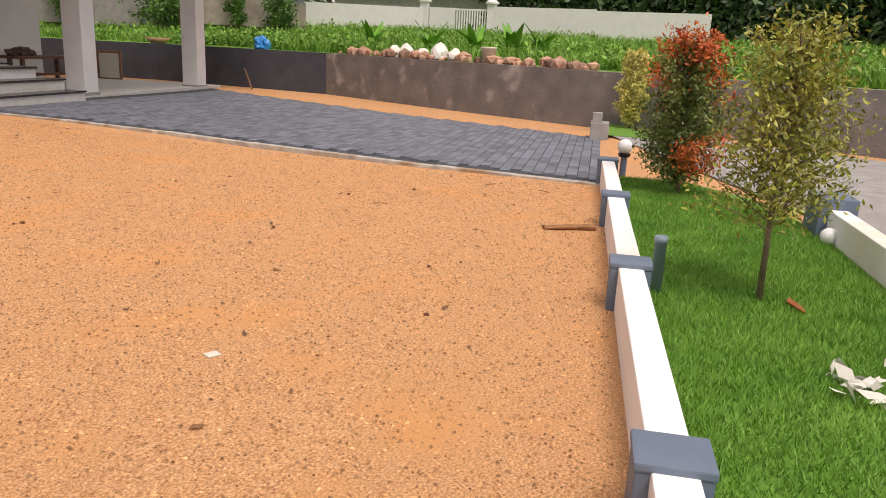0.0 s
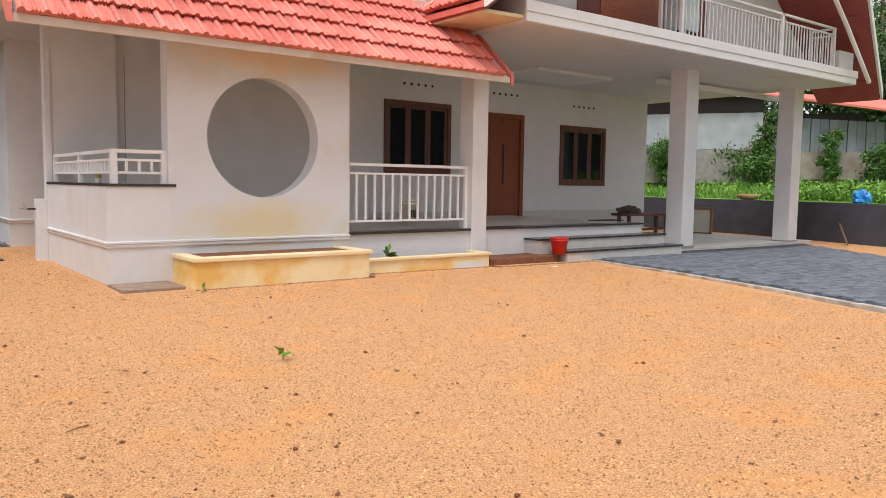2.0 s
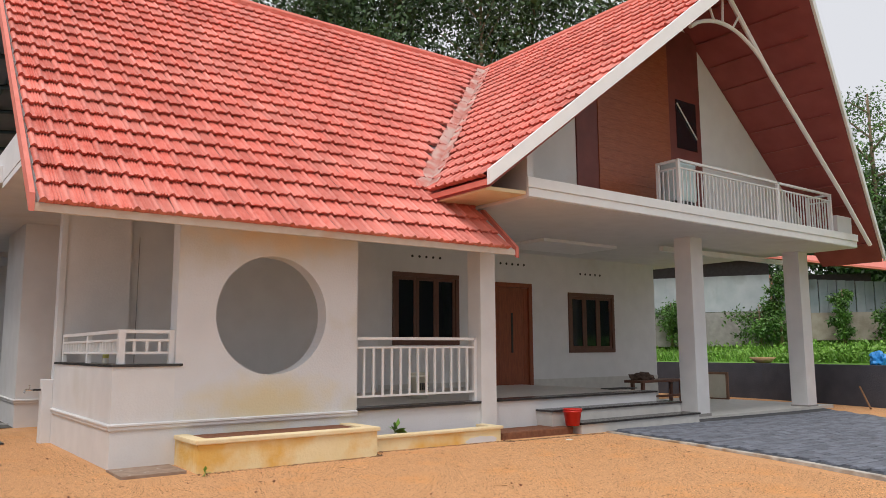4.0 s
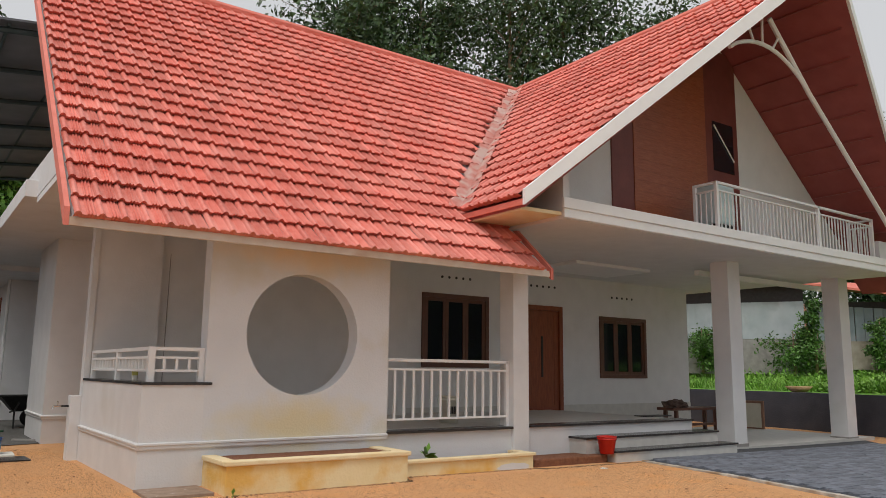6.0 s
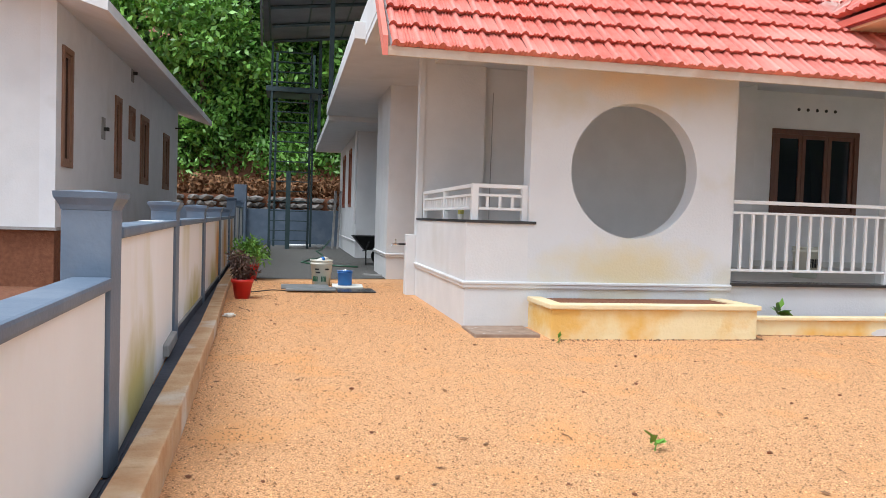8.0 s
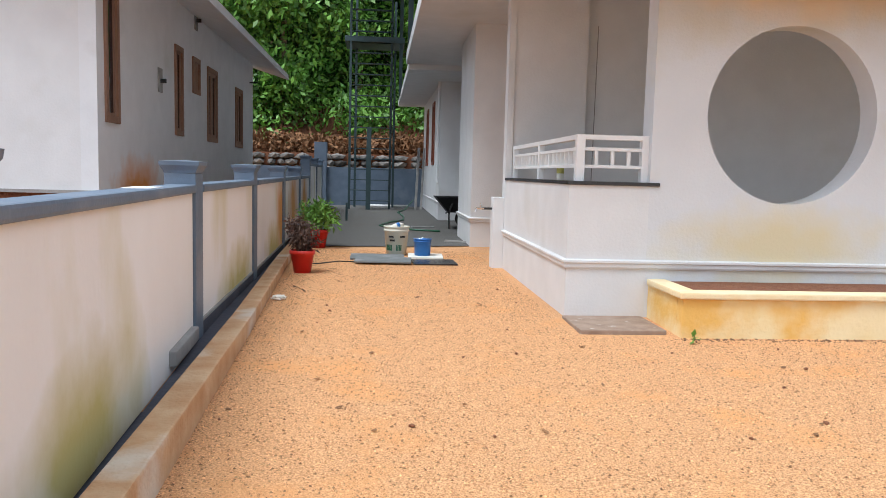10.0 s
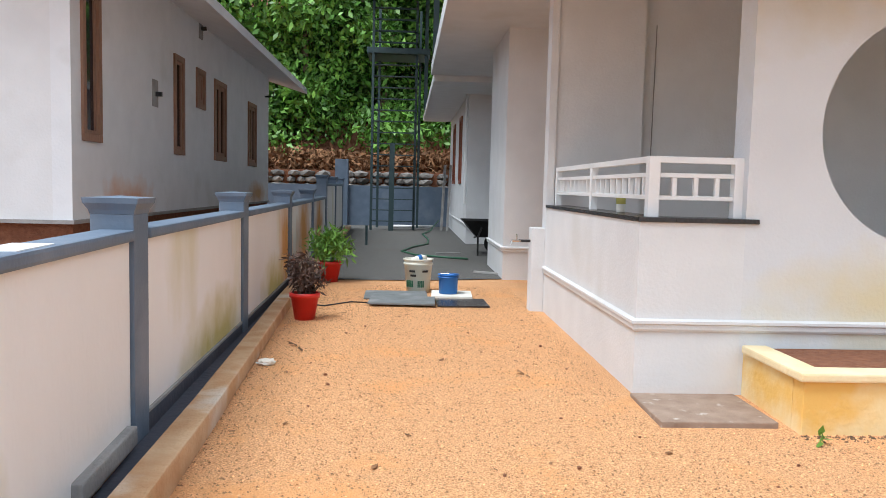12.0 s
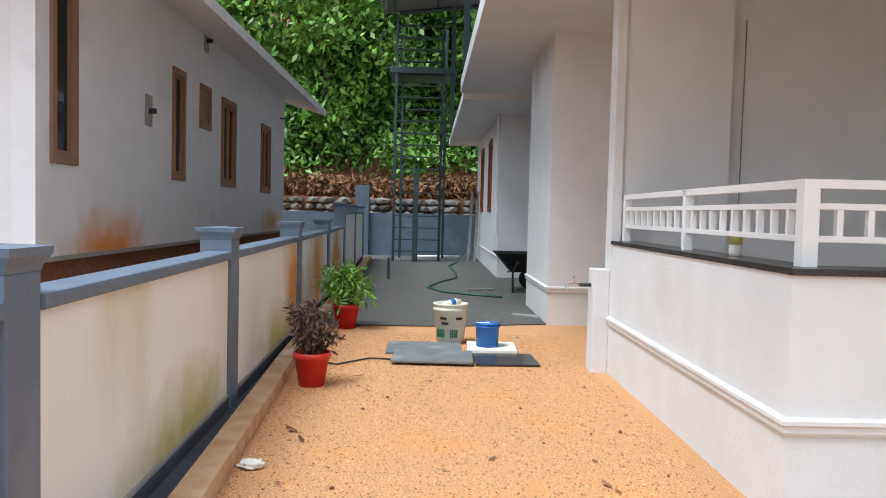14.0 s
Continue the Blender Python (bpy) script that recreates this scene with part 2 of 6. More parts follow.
M_RUST = pm("rust_stained_plaster", (0.68, 0.69, 0.71), (0.74, 0.75, 0.77), 3, 0.75, 0.15, 40, c3=(0.59, 0.59, 0.58), s3=0.9, t3=0.66)
tint_patch(M_RUST, (-4.85, 4.95, 0.82), (1.6, 1.25, 0.5), (0.66, 0.24, 0.02))
tint_patch(M_RUST, (-4.85, 13.2, 1.0), (1.0, 1.3, 0.30), (0.60, 0.36, 0.16))
tint_patch(M_STAIN_BOUNCE, (1.75, 0.0, 0.62), (1.15, 0.6, 0.42), (0.70, 0.60, 0.38))
# orange bounce light under the eave, put into the wall colour
tint_patch(M_STAIN_BOUNCE, (1.9, 0.0, 2.75), (1.3, 0.6, 0.40), (0.80, 0.62, 0.44))
for _y, _s in ((4.5, 0.7), (6.6, 1.2), (9.2, 1.2)):
    tint_patch(M_BWALL, (-2.9, _y, 0.45), (1.6, _s, 0.95), (0.56, 0.27, 0.05))
for _y, _s in ((0.9, 1.2), (3.6, 1.1), (-3.2, 0.9)):
    tint_patch(M_BWALL, (-2.75, _y, 0.1), (1.0, _s, 0.45), (0.47, 0.42, 0.15))
M_GLASS = bpy.data.materials.new("dark_window_glass")
M_GLASS.use_nodes = True
_g = M_GLASS.node_tree.nodes["Principled BSDF"]
_g.inputs["Base Color"].default_value = (0.012, 0.014, 0.02, 1)
_g.inputs["Roughness"].default_value = 0.06


# ---------- building helpers ----------
ORG = {}


def thing(name, loc, label="", category="", group="", kind=""):
    ob = new(name)
    ob.location = loc
    ORG[ob.name] = Vector(loc)
    return tagged(ob, label, category, group, kind)


def mesh_from(bm, name, material, o=Vector((0, 0, 0)), smooth=False):
    if o.length:
        bmesh.ops.translate(bm, verts=bm.verts, vec=-o)
    me = bpy.data.meshes.new(name)
    bm.to_mesh(me)
    bm.free()
    me.materials.append(material)
    if smooth:
        me.polygons.foreach_set("use_smooth", [True] * len(me.polygons))
    return me


def part(name, bm, material, parent, label="", smooth=False):
    """Links bm (world coordinates) as one mesh under parent."""
    o = ORG[parent.name]
    ob = new(name, mesh_from(bm, name, material, o, smooth))
    ob.parent = parent
    ORG[ob.name] = o
    return tagged(ob, label)


def whole(name, bm, material, label="", category="", group="", kind="", smooth=False):
    ob = new(name, mesh_from(bm, name, material, smooth=smooth))
    ORG[ob.name] = Vector((0, 0, 0))
    return tagged(ob, label, category, group, kind)


def box(x0, x1, y0, y1, z0, z1, bev=0.0, bm=None, rz=0.0):
    own = bmesh.new()
    m = Matrix.Translation(((x0 + x1) / 2, (y0 + y1) / 2, (z0 + z1) / 2)) @ Matrix.Rotation(radians(rz), 4, 'Z') @ Matrix.Diagonal((x1 - x0, y1 - y0, z1 - z0, 1))
    bmesh.ops.create_cube(own, size=1, matrix=m)
    if bev:
        bmesh.ops.bevel(own, geom=own.edges[:], offset=bev, segments=2, affect='EDGES', profile=0.6)
    return joined(own, bm)


def joined(own, bm):
    if bm is None:
        return own
    me = bpy.data.meshes.new("tmp")
    own.to_mesh(me)
    own.free()
    bm.from_mesh(me)
    bpy.data.meshes.remove(me)
    return bm


def poly(pts, bm=None, thick=None):
    """A flat polygon, or a slab that reaches thick (a vector) from it."""
    own = bmesh.new()
    f = own.faces.new([own.verts.new(p) for p in pts])
    if thick:
        r = bmesh.ops.extrude_face_region(own, geom=[f])
        bmesh.ops.translate(own, verts=[v for v in r["geom"] if isinstance(v, bmesh.types.BMVert)], vec=thick)
    bmesh.ops.recalc_face_normals(own, faces=own.faces[:])
    return joined(own, bm)


def lathe(profile, centre, seg=24, bm=None):
    """A turned shape from (radius, height) pairs."""
    own = bmesh.new()
    rings = []
    for r, z in profile:
        rings.append([own.verts.new((centre[0] + r * math.cos(2 * math.pi * i / seg), centre[1] + r * math.sin(2 * math.pi * i / seg), centre[2] + z)) for i in range(seg)])
    for a, b in zip(rings, rings[1:]):
        for i in range(seg):
            own.faces.new((a[i], a[(i + 1) % seg], b[(i + 1) % seg], b[i]))
    own.faces.new(rings[0][::-1])
    own.faces.new(rings[-1])
    bmesh.ops.recalc_face_normals(own, faces=own.faces[:])
    return joined(own, bm)


def tube(points, r, seg=8, bm=None, r1=None):
    own = bmesh.new()
    P = [Vector(p) for p in points]
    rings = []
    for i, p in enumerate(P):
        d = (P[min(i + 1, len(P) - 1)] - P[max(i - 1, 0)]).normalized()
        side = d.cross(Vector((0.13, 0.21, 0.97)))
        if side.length < 0.05:
            side = d.cross(Vector((1, 0, 0)))
        side.normalize()
        up = side.cross(d)
        rr = r if r1 is None else r + (r1 - r) * i / (len(P) - 1)
        rings.append([own.verts.new(p + rr * (math.cos(2 * math.pi * k / seg) * side + math.sin(2 * math.pi * k / seg) * up)) for k in range(seg)])
    for a, b in zip(rings, rings[1:]):
        for k in range(seg):
            own.faces.new((a[k], a[(k + 1) % seg], b[(k + 1) % seg], b[k]))
    own.faces.new(rings[0][::-1])
    own.faces.new(rings[-1])
    bmesh.ops.recalc_face_normals(own, faces=own.faces[:])
    return joined(own, bm)


def gz(x, y=0.0):
    """Height of the yard: it falls slightly towards the driveway and dips in the middle."""
    t = min(max((x - 3.0) / 10.0, 0.0), 1.0)
    dip = min(max(-y / 3.5, 0.0), 1.0) * min(max((8.3 + y) / 3.0, 0.0), 1.0) * min(max((7.0 - x) / 3.0, 0.0), 1.0)
    return -0.10 * t - 0.075 * dip


def leaf_mesh(name, spots, size, material, parent=None, seed=1, long=2.2, droop=0.3, kind="", label="", category=""):
    """Many small pointed leaves at the given spots, in one mesh."""
    rng = np.random.default_rng(seed)
    n = len(spots)
    P = np.asarray(spots, float)
    d = rng.normal(size=(n, 3))
    d[:, 2] -= droop
    d /= np.linalg.norm(d, axis=1)[:, None]
    s = np.cross(d, rng.normal(size=(n, 3)))
    s /= np.linalg.norm(s, axis=1)[:, None]
    L = size * rng.uniform(0.6, 1.3, n)[:, None]
    nrm = np.cross(d, s)
    a = P
    b = P + d * L * 0.5 + s * L / long / 2 + nrm * L * 0.06
    c = P + d * L
    e = P + d * L * 0.5 - s * L / long / 2 + nrm * L * 0.06
    V = np.stack([a, b, c, e], 1).reshape(-1, 3)
    o = np.array(ORG[parent.name]) if parent else np.zeros(3)
    me = bpy.data.meshes.new(name)
    idx = np.arange(n * 4)
    me.vertices.add(n * 4)
    me.vertices.foreach_set("co", (V - o).ravel())
    me.loops.add(n * 4)
    me.loops.foreach_set("vertex_index", idx)
    me.polygons.add(n)
    me.polygons.foreach_set("loop_start", idx[::4])
    me.update()
    me.validate()
    me.materials.append(material)
    ob = new(name, me)
    if parent:
        ob.parent = parent
        ORG[ob.name] = ORG[parent.name]
    return tagged(ob, label, category, kind=kind)


# ---------- ground ----------
FAR = 220
RET = [(16.9, 2.6), (16.3, 0.4), (15.35, -2.64), (11.18, -8.6)]   # foot of the retaining wall


def make_ground():
    bm = bmesh.new()
    xs = [-FAR, -40, -12, -8, -6, -4] + [-3 + 0.25 * i for i in range(42)] + [9, 11, 13, 16, 20, 40, FAR]
    ys = [-FAR, -60, -30, -16, -12, -10, -9.2] + [-8.8 + 0.25 * i for i in range(36)] + [0.2, 2, 4, 6, 10, 14, 20, 30, 60, FAR]
    V = [[bm.verts.new((x, y, gz(x, y) if -40 < x < 40 and -9 < y < 20 else (-0.0 if abs(x) < 40 else -0.1))) for x in xs] for y in ys]
    for j in range(len(ys) - 1):
        for i in range(len(xs) - 1):
            bm.faces.new((V[j][i], V[j][i + 1], V[j + 1][i + 1], V[j + 1][i]))
    whole("ground", bm, M_SAND, "orange laterite gravel yard, dry and scattered with leaves", "ground", kind="structure")


make_ground()
whole("gravel_yard", poly([(-3.4, 5.25, 0.012), (-2.3, 5.42, 0.012), (-1.2, 5.5, 0.012), (0.0, 5.86, 0.012), (1.2, 5.9, 0.012), (1.2, 24, 0.012), (-4.5, 24, 0.012)]), M_GRAVEL,
      "dark grey gravel covering the side yard", "ground", kind="structure")

# ---------- house: porch front ----------
FL = 0.46
house = thing("house", (2.5, 3, 0), "white single-storey house with red tiled gable roofs and a porch", "house")


def ring_wall(x0, x1, z0, z1, cx, cz, r, y0, y1, seg=64):
    """A wall with a round hole right through it."""
    bm = bmesh.new()
    def outer(a):
        c, s = math.cos(a), math.sin(a)
        k = min(((x1 - cx) / c if c > 1e-6 else (x0 - cx) / c if c < -1e-6 else 1e9), ((z1 - cz) / s if s > 1e-6 else (z0 - cz) / s if s < -1e-6 else 1e9))
        return cx + k * c, cz + k * s
    angs = sorted([2 * math.pi * i / seg for i in range(seg)] + [math.atan2(z - cz, x - cx) % (2 * math.pi) for x in (x0, x1) for z in (z0, z1)])
    rows = []
    for a in angs:
        ox, oz = outer(a)
        ix, iz = cx + r * math.cos(a), cz + r * math.sin(a)
        rows.append([bm.verts.new(p) for p in ((ox, y0, oz), (ix, y0, iz), (ix, y1, iz), (ox, y1, oz))])
    for a, b in zip(rows, rows[1:] + rows[:1]):
        for k in range(4):
            bm.faces.new((a[k], a[(k + 1) % 4], b[(k + 1) % 4], b[k]))
    bmesh.ops.recalc_face_normals(bm, faces=bm.faces[:])
    return bm


# corner parapet with its plinth
bm = box(0.0, 0.2, 0.0, 3.12, -0.05, 1.07)
box(0.2, 0.66, 0.0, 0.2, -0.05, 1.07, bm=bm)
part("parapet", bm, M_WHITE, house)
bm = box(-0.012, 0.22, -0.018, 3.12, 1.07, 1.10, 0.004)
box(0.22, 0.74, -0.018, 0.22, 1.07, 1.10, 0.004, bm=bm)
part("sill_slab", bm, M_GRANITE, house, "dark granite sill")
part("front_wall", ring_wall(0.66, 3.0, -0.05, 2.85, 1.825, 1.668, 0.718, 0.002, 0.225), M_STAIN_BOUNCE, house, "white plastered wall with a round opening, yellow stains and a bounce-light tint at its top")


def moulding(p0, p1, z, parent, out, mitre=(0, 0)):
    """A stepped plinth moulding between two points; out is the side it stands proud of."""
    d = (Vector(p1) - Vector(p0)).normalized()
    o = Vector(out)
    prof = [(0.0, -0.035), (0.012, -0.035), (0.02, -0.02), (0.02, 0.005), (0.032, 0.015), (0.032, 0.032), (0.0, 0.042)]
    bm = bmesh.new()
    a = [bm.verts.new(Vector((*p0[:2], z)) + o * u - d * u * mitre[0] + Vector((0, 0, w))) for u, w in prof]
    b = [bm.verts.new(Vector((*p1[:2], z)) + o * u + d * u * mitre[1] + Vector((0, 0, w))) for u, w in prof]
    for i in range(len(prof)):
        j = (i + 1) % len(prof)
        bm.faces.new((a[i], a[j], b[j], b[i]))
    bm.faces.new(a[::-1])
    bm.faces.new(b)
    bmesh.ops.recalc_face_normals(bm, faces=bm.faces[:])
    part("plinth_moulding", bm, M_WHITE, parent)


moulding((0, 0, 0), (0, 3.12, 0), 0.432, house, (-1, 0, 0), (1, 0))
moulding((0, 0, 0), (3.0, 0, 0), 0.432, house, (0, -1, 0), (1, 0))
# back edge of the sit-out and stub pier with the tap
part("corner_post", box(-0.005, 0.07, 3.12, 3.32, -0.05, 3.43), M_WHITE, house)
part("stub_pier", box(-0.14, -0.005, 3.13, 3.33, -0.05, 0.86, 0.01), M_WHITE, house)
part("conduit", tube([(1.08, 3.235, 1.0), (1.09, 3.235, 2.95)], 0.005, 6), M_CONC, house, "thin grey conduit")
# inside walls of the sit-out
part("inner_wall", box(0.07, 0.95, 3.14, 3.32, FL, 3.43), M_WHITE, house)
part("inner_wall", box(0.95, 5.35, 3.24, 3.66, FL, 3.4), M_WHITE, house)


def wall_with_holes(y0, y1, x0, x1, z0, z1, holes, along="x"):
    """A wall along x (or y) with rectangular openings (a0, a1, z0, z1)."""
    bm = bmesh.new()
    cuts = sorted({x0, x1, *[v for h in holes for v in h[:2]]})
    for a, b in zip(cuts, cuts[1:]):
        mid = (a + b) / 2
        zs = [z0]
        for h in sorted(holes, key=lambda h: h[2]):
            if h[0] < mid < h[1]:
                zs += [h[2], h[3]]
        zs.append(z1)
        for lo, hi in zip(zs[::2], zs[1::2]):
            if hi - lo > 1e-4:
                box(*((a, b, y0, y1) if along == "x" else (y0, y1, a, b)), lo, hi, bm=bm)
    bmesh.ops.remove_doubles(bm, verts=bm.verts, dist=1e-5)
    return bm


YD = 3.66
W1 = (5.93, 7.55, 1.33, 2.75)
W2 = (10.75, 12.32, 1.15, 2.53)
DOOR = (8.47, 9.6, FL, 2.67)
part("door_wall", wall_with_holes(YD, YD + 0.2, 1.2, 13.9, -0.1, 3.5, [W1, W2, DOOR]), M_WHITE, house)
part("side_wall", box(13.7, 13.9, YD + 0.2, 11, -0.1, 3.5), M_WHITE, house)


def window_unit(parent, a0, a1, z0, z1, y, wood, bays=3, along="x", face=-1, bars=False):
    """A timber casement window: frame, mullions, sashes and panes."""
    def bx(p0, p1, q0, q1, r0, r1, bev=0.006):
        return box(p0, p1, q0, q1, r0, r1, bev) if along == "x" else box(q0, q1, p0, p1, r0, r1, bev)
    f = 0.085
    d0, d1 = (y - 0.03, y + 0.09) if face < 0 else (y - 0.09, y + 0.03)
    win = part("window", bx(a0, a1, d0, d1, z0, z0 + f), wood, parent)
    for q in ((a0, a1, z1 - f, z1), (a0, a0 + f, z0 + f, z1 - f), (a1 - f, a1, z0 + f, z1 - f)):
        part("window_frame", bx(q[0], q[1], d0, d1, q[2], q[3]), wood, win)
    w = (a1 - a0 - 2 * f) / bays
    for i in range(bays):
        p0, p1 = a0 + f + i * w, a0 + f + (i + 1) * w
        s = 0.065 if bays > 1 else 0.04
        e0, e1 = (y + 0.0, y + 0.05) if face < 0 else (y - 0.05, y)
        bm = bx(p0 + 0.004, p0 + s, e0, e1, z0 + f, z1 - f, 0)
        for q in ((p1 - s, p1 - 0.004, z0 + f, z1 - f), (p0 + s, p1 - s, z0 + f, z0 + f + s), (p0 + s, p1 - s, z1 - f - s, z1 - f)):
            joined(bx(q[0], q[1], e0, e1, q[2], q[3], 0), bm)
        part("sash", bm, wood, win)
        g = (y + 0.025) if face < 0 else (y - 0.025)
        part("pane", bx(p0 + s, p1 - s, g - 0.003, g + 0.003, z0 + f + s, z1 - f - s, 0), M_GLASS, win, "dark glass pane")
    return win


window_unit(house, *W1, YD, M_WOOD_D)
window_unit(house, *W2, YD, M_WOOD_D)
for c in (6.74, 9.05, 11.53):
    for k in range(5):
        bm = lathe([(0.028, -0.004), (0.028, 0.004)], (0, 0, 0), 10)
        bmesh.ops.rotate(bm, verts=bm.verts, cent=(0, 0, 0), matrix=Matrix.Rotation(radians(90), 3, 'X'))
        bmesh.ops.translate(bm, verts=bm.verts, vec=(c + (k - 2) * 0.17, YD - 0.002, 3.08 if c != 11.53 else 2.98))
        part("vent_hole", bm, M_BLACK, house)
# front door
door = part("door", box(DOOR[0] + 0.1, DOOR[1] - 0.1, YD + 0.02, YD + 0.065, FL + 0.01, DOOR[3] - 0.1, 0.004), M_WOOD, house, "carved reddish teak front door")
for q in ((DOOR[0], DOOR[0] + 0.1, FL, DOOR[3]), (DOOR[1] - 0.1, DOOR[1], FL, DOOR[3]), (DOOR[0] + 0.1, DOOR[1] - 0.1, DOOR[3] - 0.1, DOOR[3])):
    part("door_frame", box(q[0], q[1], YD - 0.03, YD + 0.1, q[2], q[3], 0.008), M_WOOD, door)
part("carved_inset", box(9.0, 9.055, YD + 0.008, YD + 0.03, 1.16, 2.02, 0.012), M_BLACK, door, "long dark upright inset")
for u in (0.17, 0.90):
    part("raised_stile", box(DOOR[0] + u, DOOR[0] + u + 0.05, YD + 0.012, YD + 0.03, FL + 0.12, DOOR[3] - 0.2, 0.005), M_WOOD, door)

# raised floor, steps
part("plinth", box(0.2, 5.40, 0.226, YD, -0.12, FL), M_WHITE, house)
part("plinth", box(3.0, 5.40, 0.02, 0.226, -0.12, FL), M_STAIN_BOUNCE, house)
part("floor_edge", box(3.0, 5.07, -0.03, 0.24, FL, FL + 0.035, 0.004), M_GRANITE, house, "dark granite ledge")
part("plinth", box(5.40, 9.25, 0.12, YD, -0.12, FL), M_WHITE, house)
part("floor_edge", box(5.36, 9.25, 0.08, 0.4, FL, FL + 0.03, 0.004), M_GRANITE, house, "dark granite nosing")
part("porch_floor", box(1.2, 9.25, 0.4, YD, FL, FL + 0.022), M_PORCHTILE, house)
part("step", box(6.3, 9.48, -0.22, 0.12, -0.12, 0.28), M_PORCHTILE, house)
part("step_nosing", box(6.28, 9.5, -0.24, 0.12, 0.28, 0.31, 0.004), M_GRANITE, house)
part("step", box(6.6, 9.55, -0.54, -0.22, -0.12, 0.10), M_PORCHTILE, house)
part("step_nosing", box(6.58, 9.57, -0.56, -0.22, 0.10, 0.13, 0.004), M_GRANITE, house)
part("skirting", box(1.2, 8.47, YD - 0.012, YD, FL, FL + 0.12), M_PORCHTILE, house)
part("skirting", box(9.6, 13.9, YD - 0.012, YD, FL - 0.5, FL + 0.12), M_PORCHTILE, house)
part("porch_floor", box(9.27, 15.3, -0.02, YD, -0.2, -0.03), M_PORCHTILE, house)

# columns
part("column", box(5.07, 5.36, -0.03, 0.27, -0.05, 2.75, 0.006), M_WHITE, house)
for x0 in (10.3, 14.25):
    col = part("column", box(x0, x0 + 0.38, 0.0, 0.37, gz(x0) - 0.05, 3.4, 0.008), M_WHITE, house)
    part("column_base", box(x0 - 0.015, x0 + 0.395, -0.015, 0.385, gz(x0) - 0.05, gz(x0) + 0.1, 0.004), M_CONC, col, "grey stone-clad foot")

# balcony slab and soffit
part("balcony_slab", box(5.16, 14.78, -1.0, 11.0, 3.35, 3.60), M_WHITE, house)
part("slab_band", box(5.12, 14.82, -1.05, -1.0, 3.49, 3.64, 0.01), M_TRIM, house)
part("slab_band", box(5.14, 14.80, -1.03, -1.0, 3.36, 3.49, 0.01), M_TRIM, house)
part("ceiling_panel", box(8.1, 10.2, 1.7, 2.9, 3.29, 3.35, 0.01), M_TRIM, house)
part("ceiling", box(0.2, 5.16, 0.3, YD, 3.3, 3.4), M_WHITE, house)

# ---------- roofs ----------
SM, EY, EZ = 0.895, -0.60, 2.66          # main slope: pitch, eave line, eave height
MG, GXL, GXR, GZ, GZR = 0.84, 4.40, 16.0, 3.53, 3.27  # gable slopes and their eaves
RX = 10.045
RZ = GZ + (RX - GXL) * MG
RY = EY + (RZ - EZ) / SM


def zm(y):
    return EZ + (y - EY) * SM


def zg(x):
    return GZ + (x - GXL) * MG


def vx(y):
    """Where the valley crosses at this y."""
    return GXL + (zm(y) - GZ) / MG


DN = Vector((0, 0, -0.05))
VY0 = EY + (GZ - EZ) / SM
main_roof = part("roof", poly([(-0.9, EY, EZ - 0.03), (5.26, EY, EZ - 0.03), (5.26, VY0 + 0.9, zm(VY0 + 0.9) - 0.03), (RX, RY, RZ - 0.03), (-0.9, RY, RZ - 0.03)], thick=DN), M_WHITE, house, "red clay tiled main roof slope")
part("roof_back_wall", box(1.0, RX, RY - 0.2, RY - 0.05, 3.45, RZ - 0.12), M_WHITE, house)


def gy(z):
    """The gable's verge leans forward towards its top."""
    return -1.0 - 0.3 * (z - GZR)


gable_roof = part("roof", poly([(GXL, gy(GZ), GZ - 0.03), (RX, gy(RZ), RZ - 0.03), (RX, RY, RZ - 0.03), (GXL, VY0, GZ - 0.03)], thick=Vector((0, 0, -0.10))), M_SOFFIT, house, "red tiled gable roof with maroon boarded soffit")
XB, ZB = 14.96, zg(2 * RX - 14.96)
part("roof", poly([(GXR, gy(GZR), GZR - 0.03), (GXR, 0.35, GZR - 0.03), (RX, 0.35, RZ - 0.03), (RX, gy(RZ), RZ - 0.03)], thick=Vector((0, 0, -0.10))), M_SOFFIT, house)
part("roof", poly([(XB, 0.35, ZB - 0.03), (XB, 11, ZB - 0.03), (RX, 11, RZ - 0.03), (RX, 0.35, RZ - 0.03)], thick=Vector((0, 0, -0.10))), M_SOFFIT, house)
part("roof_top", poly([(GXR, gy(GZR), GZR), (GXR, 0.35, GZR), (XB, 0.35, ZB), (XB, 11, ZB), (RX, 11, RZ), (RX, gy(RZ), RZ)], thick=Vector((0, 0, 0.05))), M_TILE, house)
# soffit battens on the right slope
for k in range(1, 13):
    x = RX + (GXR - RX) * k / 13
    z = zg(2 * RX - x) - 0.15
    part("soffit_batten", box(x - 0.02, x + 0.02, gy(z) + 0.15, 0.1, z - 0.006, z + 0.02), M_SOFFIT, house)
# verge boards
for sx in (1, -1):
    x0, x1, ez = (GXL, RX, GZ) if sx > 0 else (GXR, RX, GZR)
    part("verge_board", poly([(x0 - 0.06 * sx, gy(ez), ez + 0.09), (x1, gy(RZ), RZ + 0.13), (x1, gy(RZ), RZ - 0.14), (x0 - 0.06 * sx, gy(ez), ez - 0.12)], thick=Vector((0, -0.05, 0))), M_TRIM, house)
part("verge_board", poly([(-0.93, EY - 0.02, EZ - 0.09), (-0.93, RY, RZ - 0.09), (-0.93, RY, RZ + 0.09), (-0.93, EY - 0.02, EZ + 0.09)], thick=Vector((-0.05, 0, 0))), M_TILE_EDGE, house)
part("eave_board", box(-0.93, 5.24, EY - 0.015, EY + 0.02, EZ - 0.085, EZ + 0.0, 0.005), M_EAVE, house)
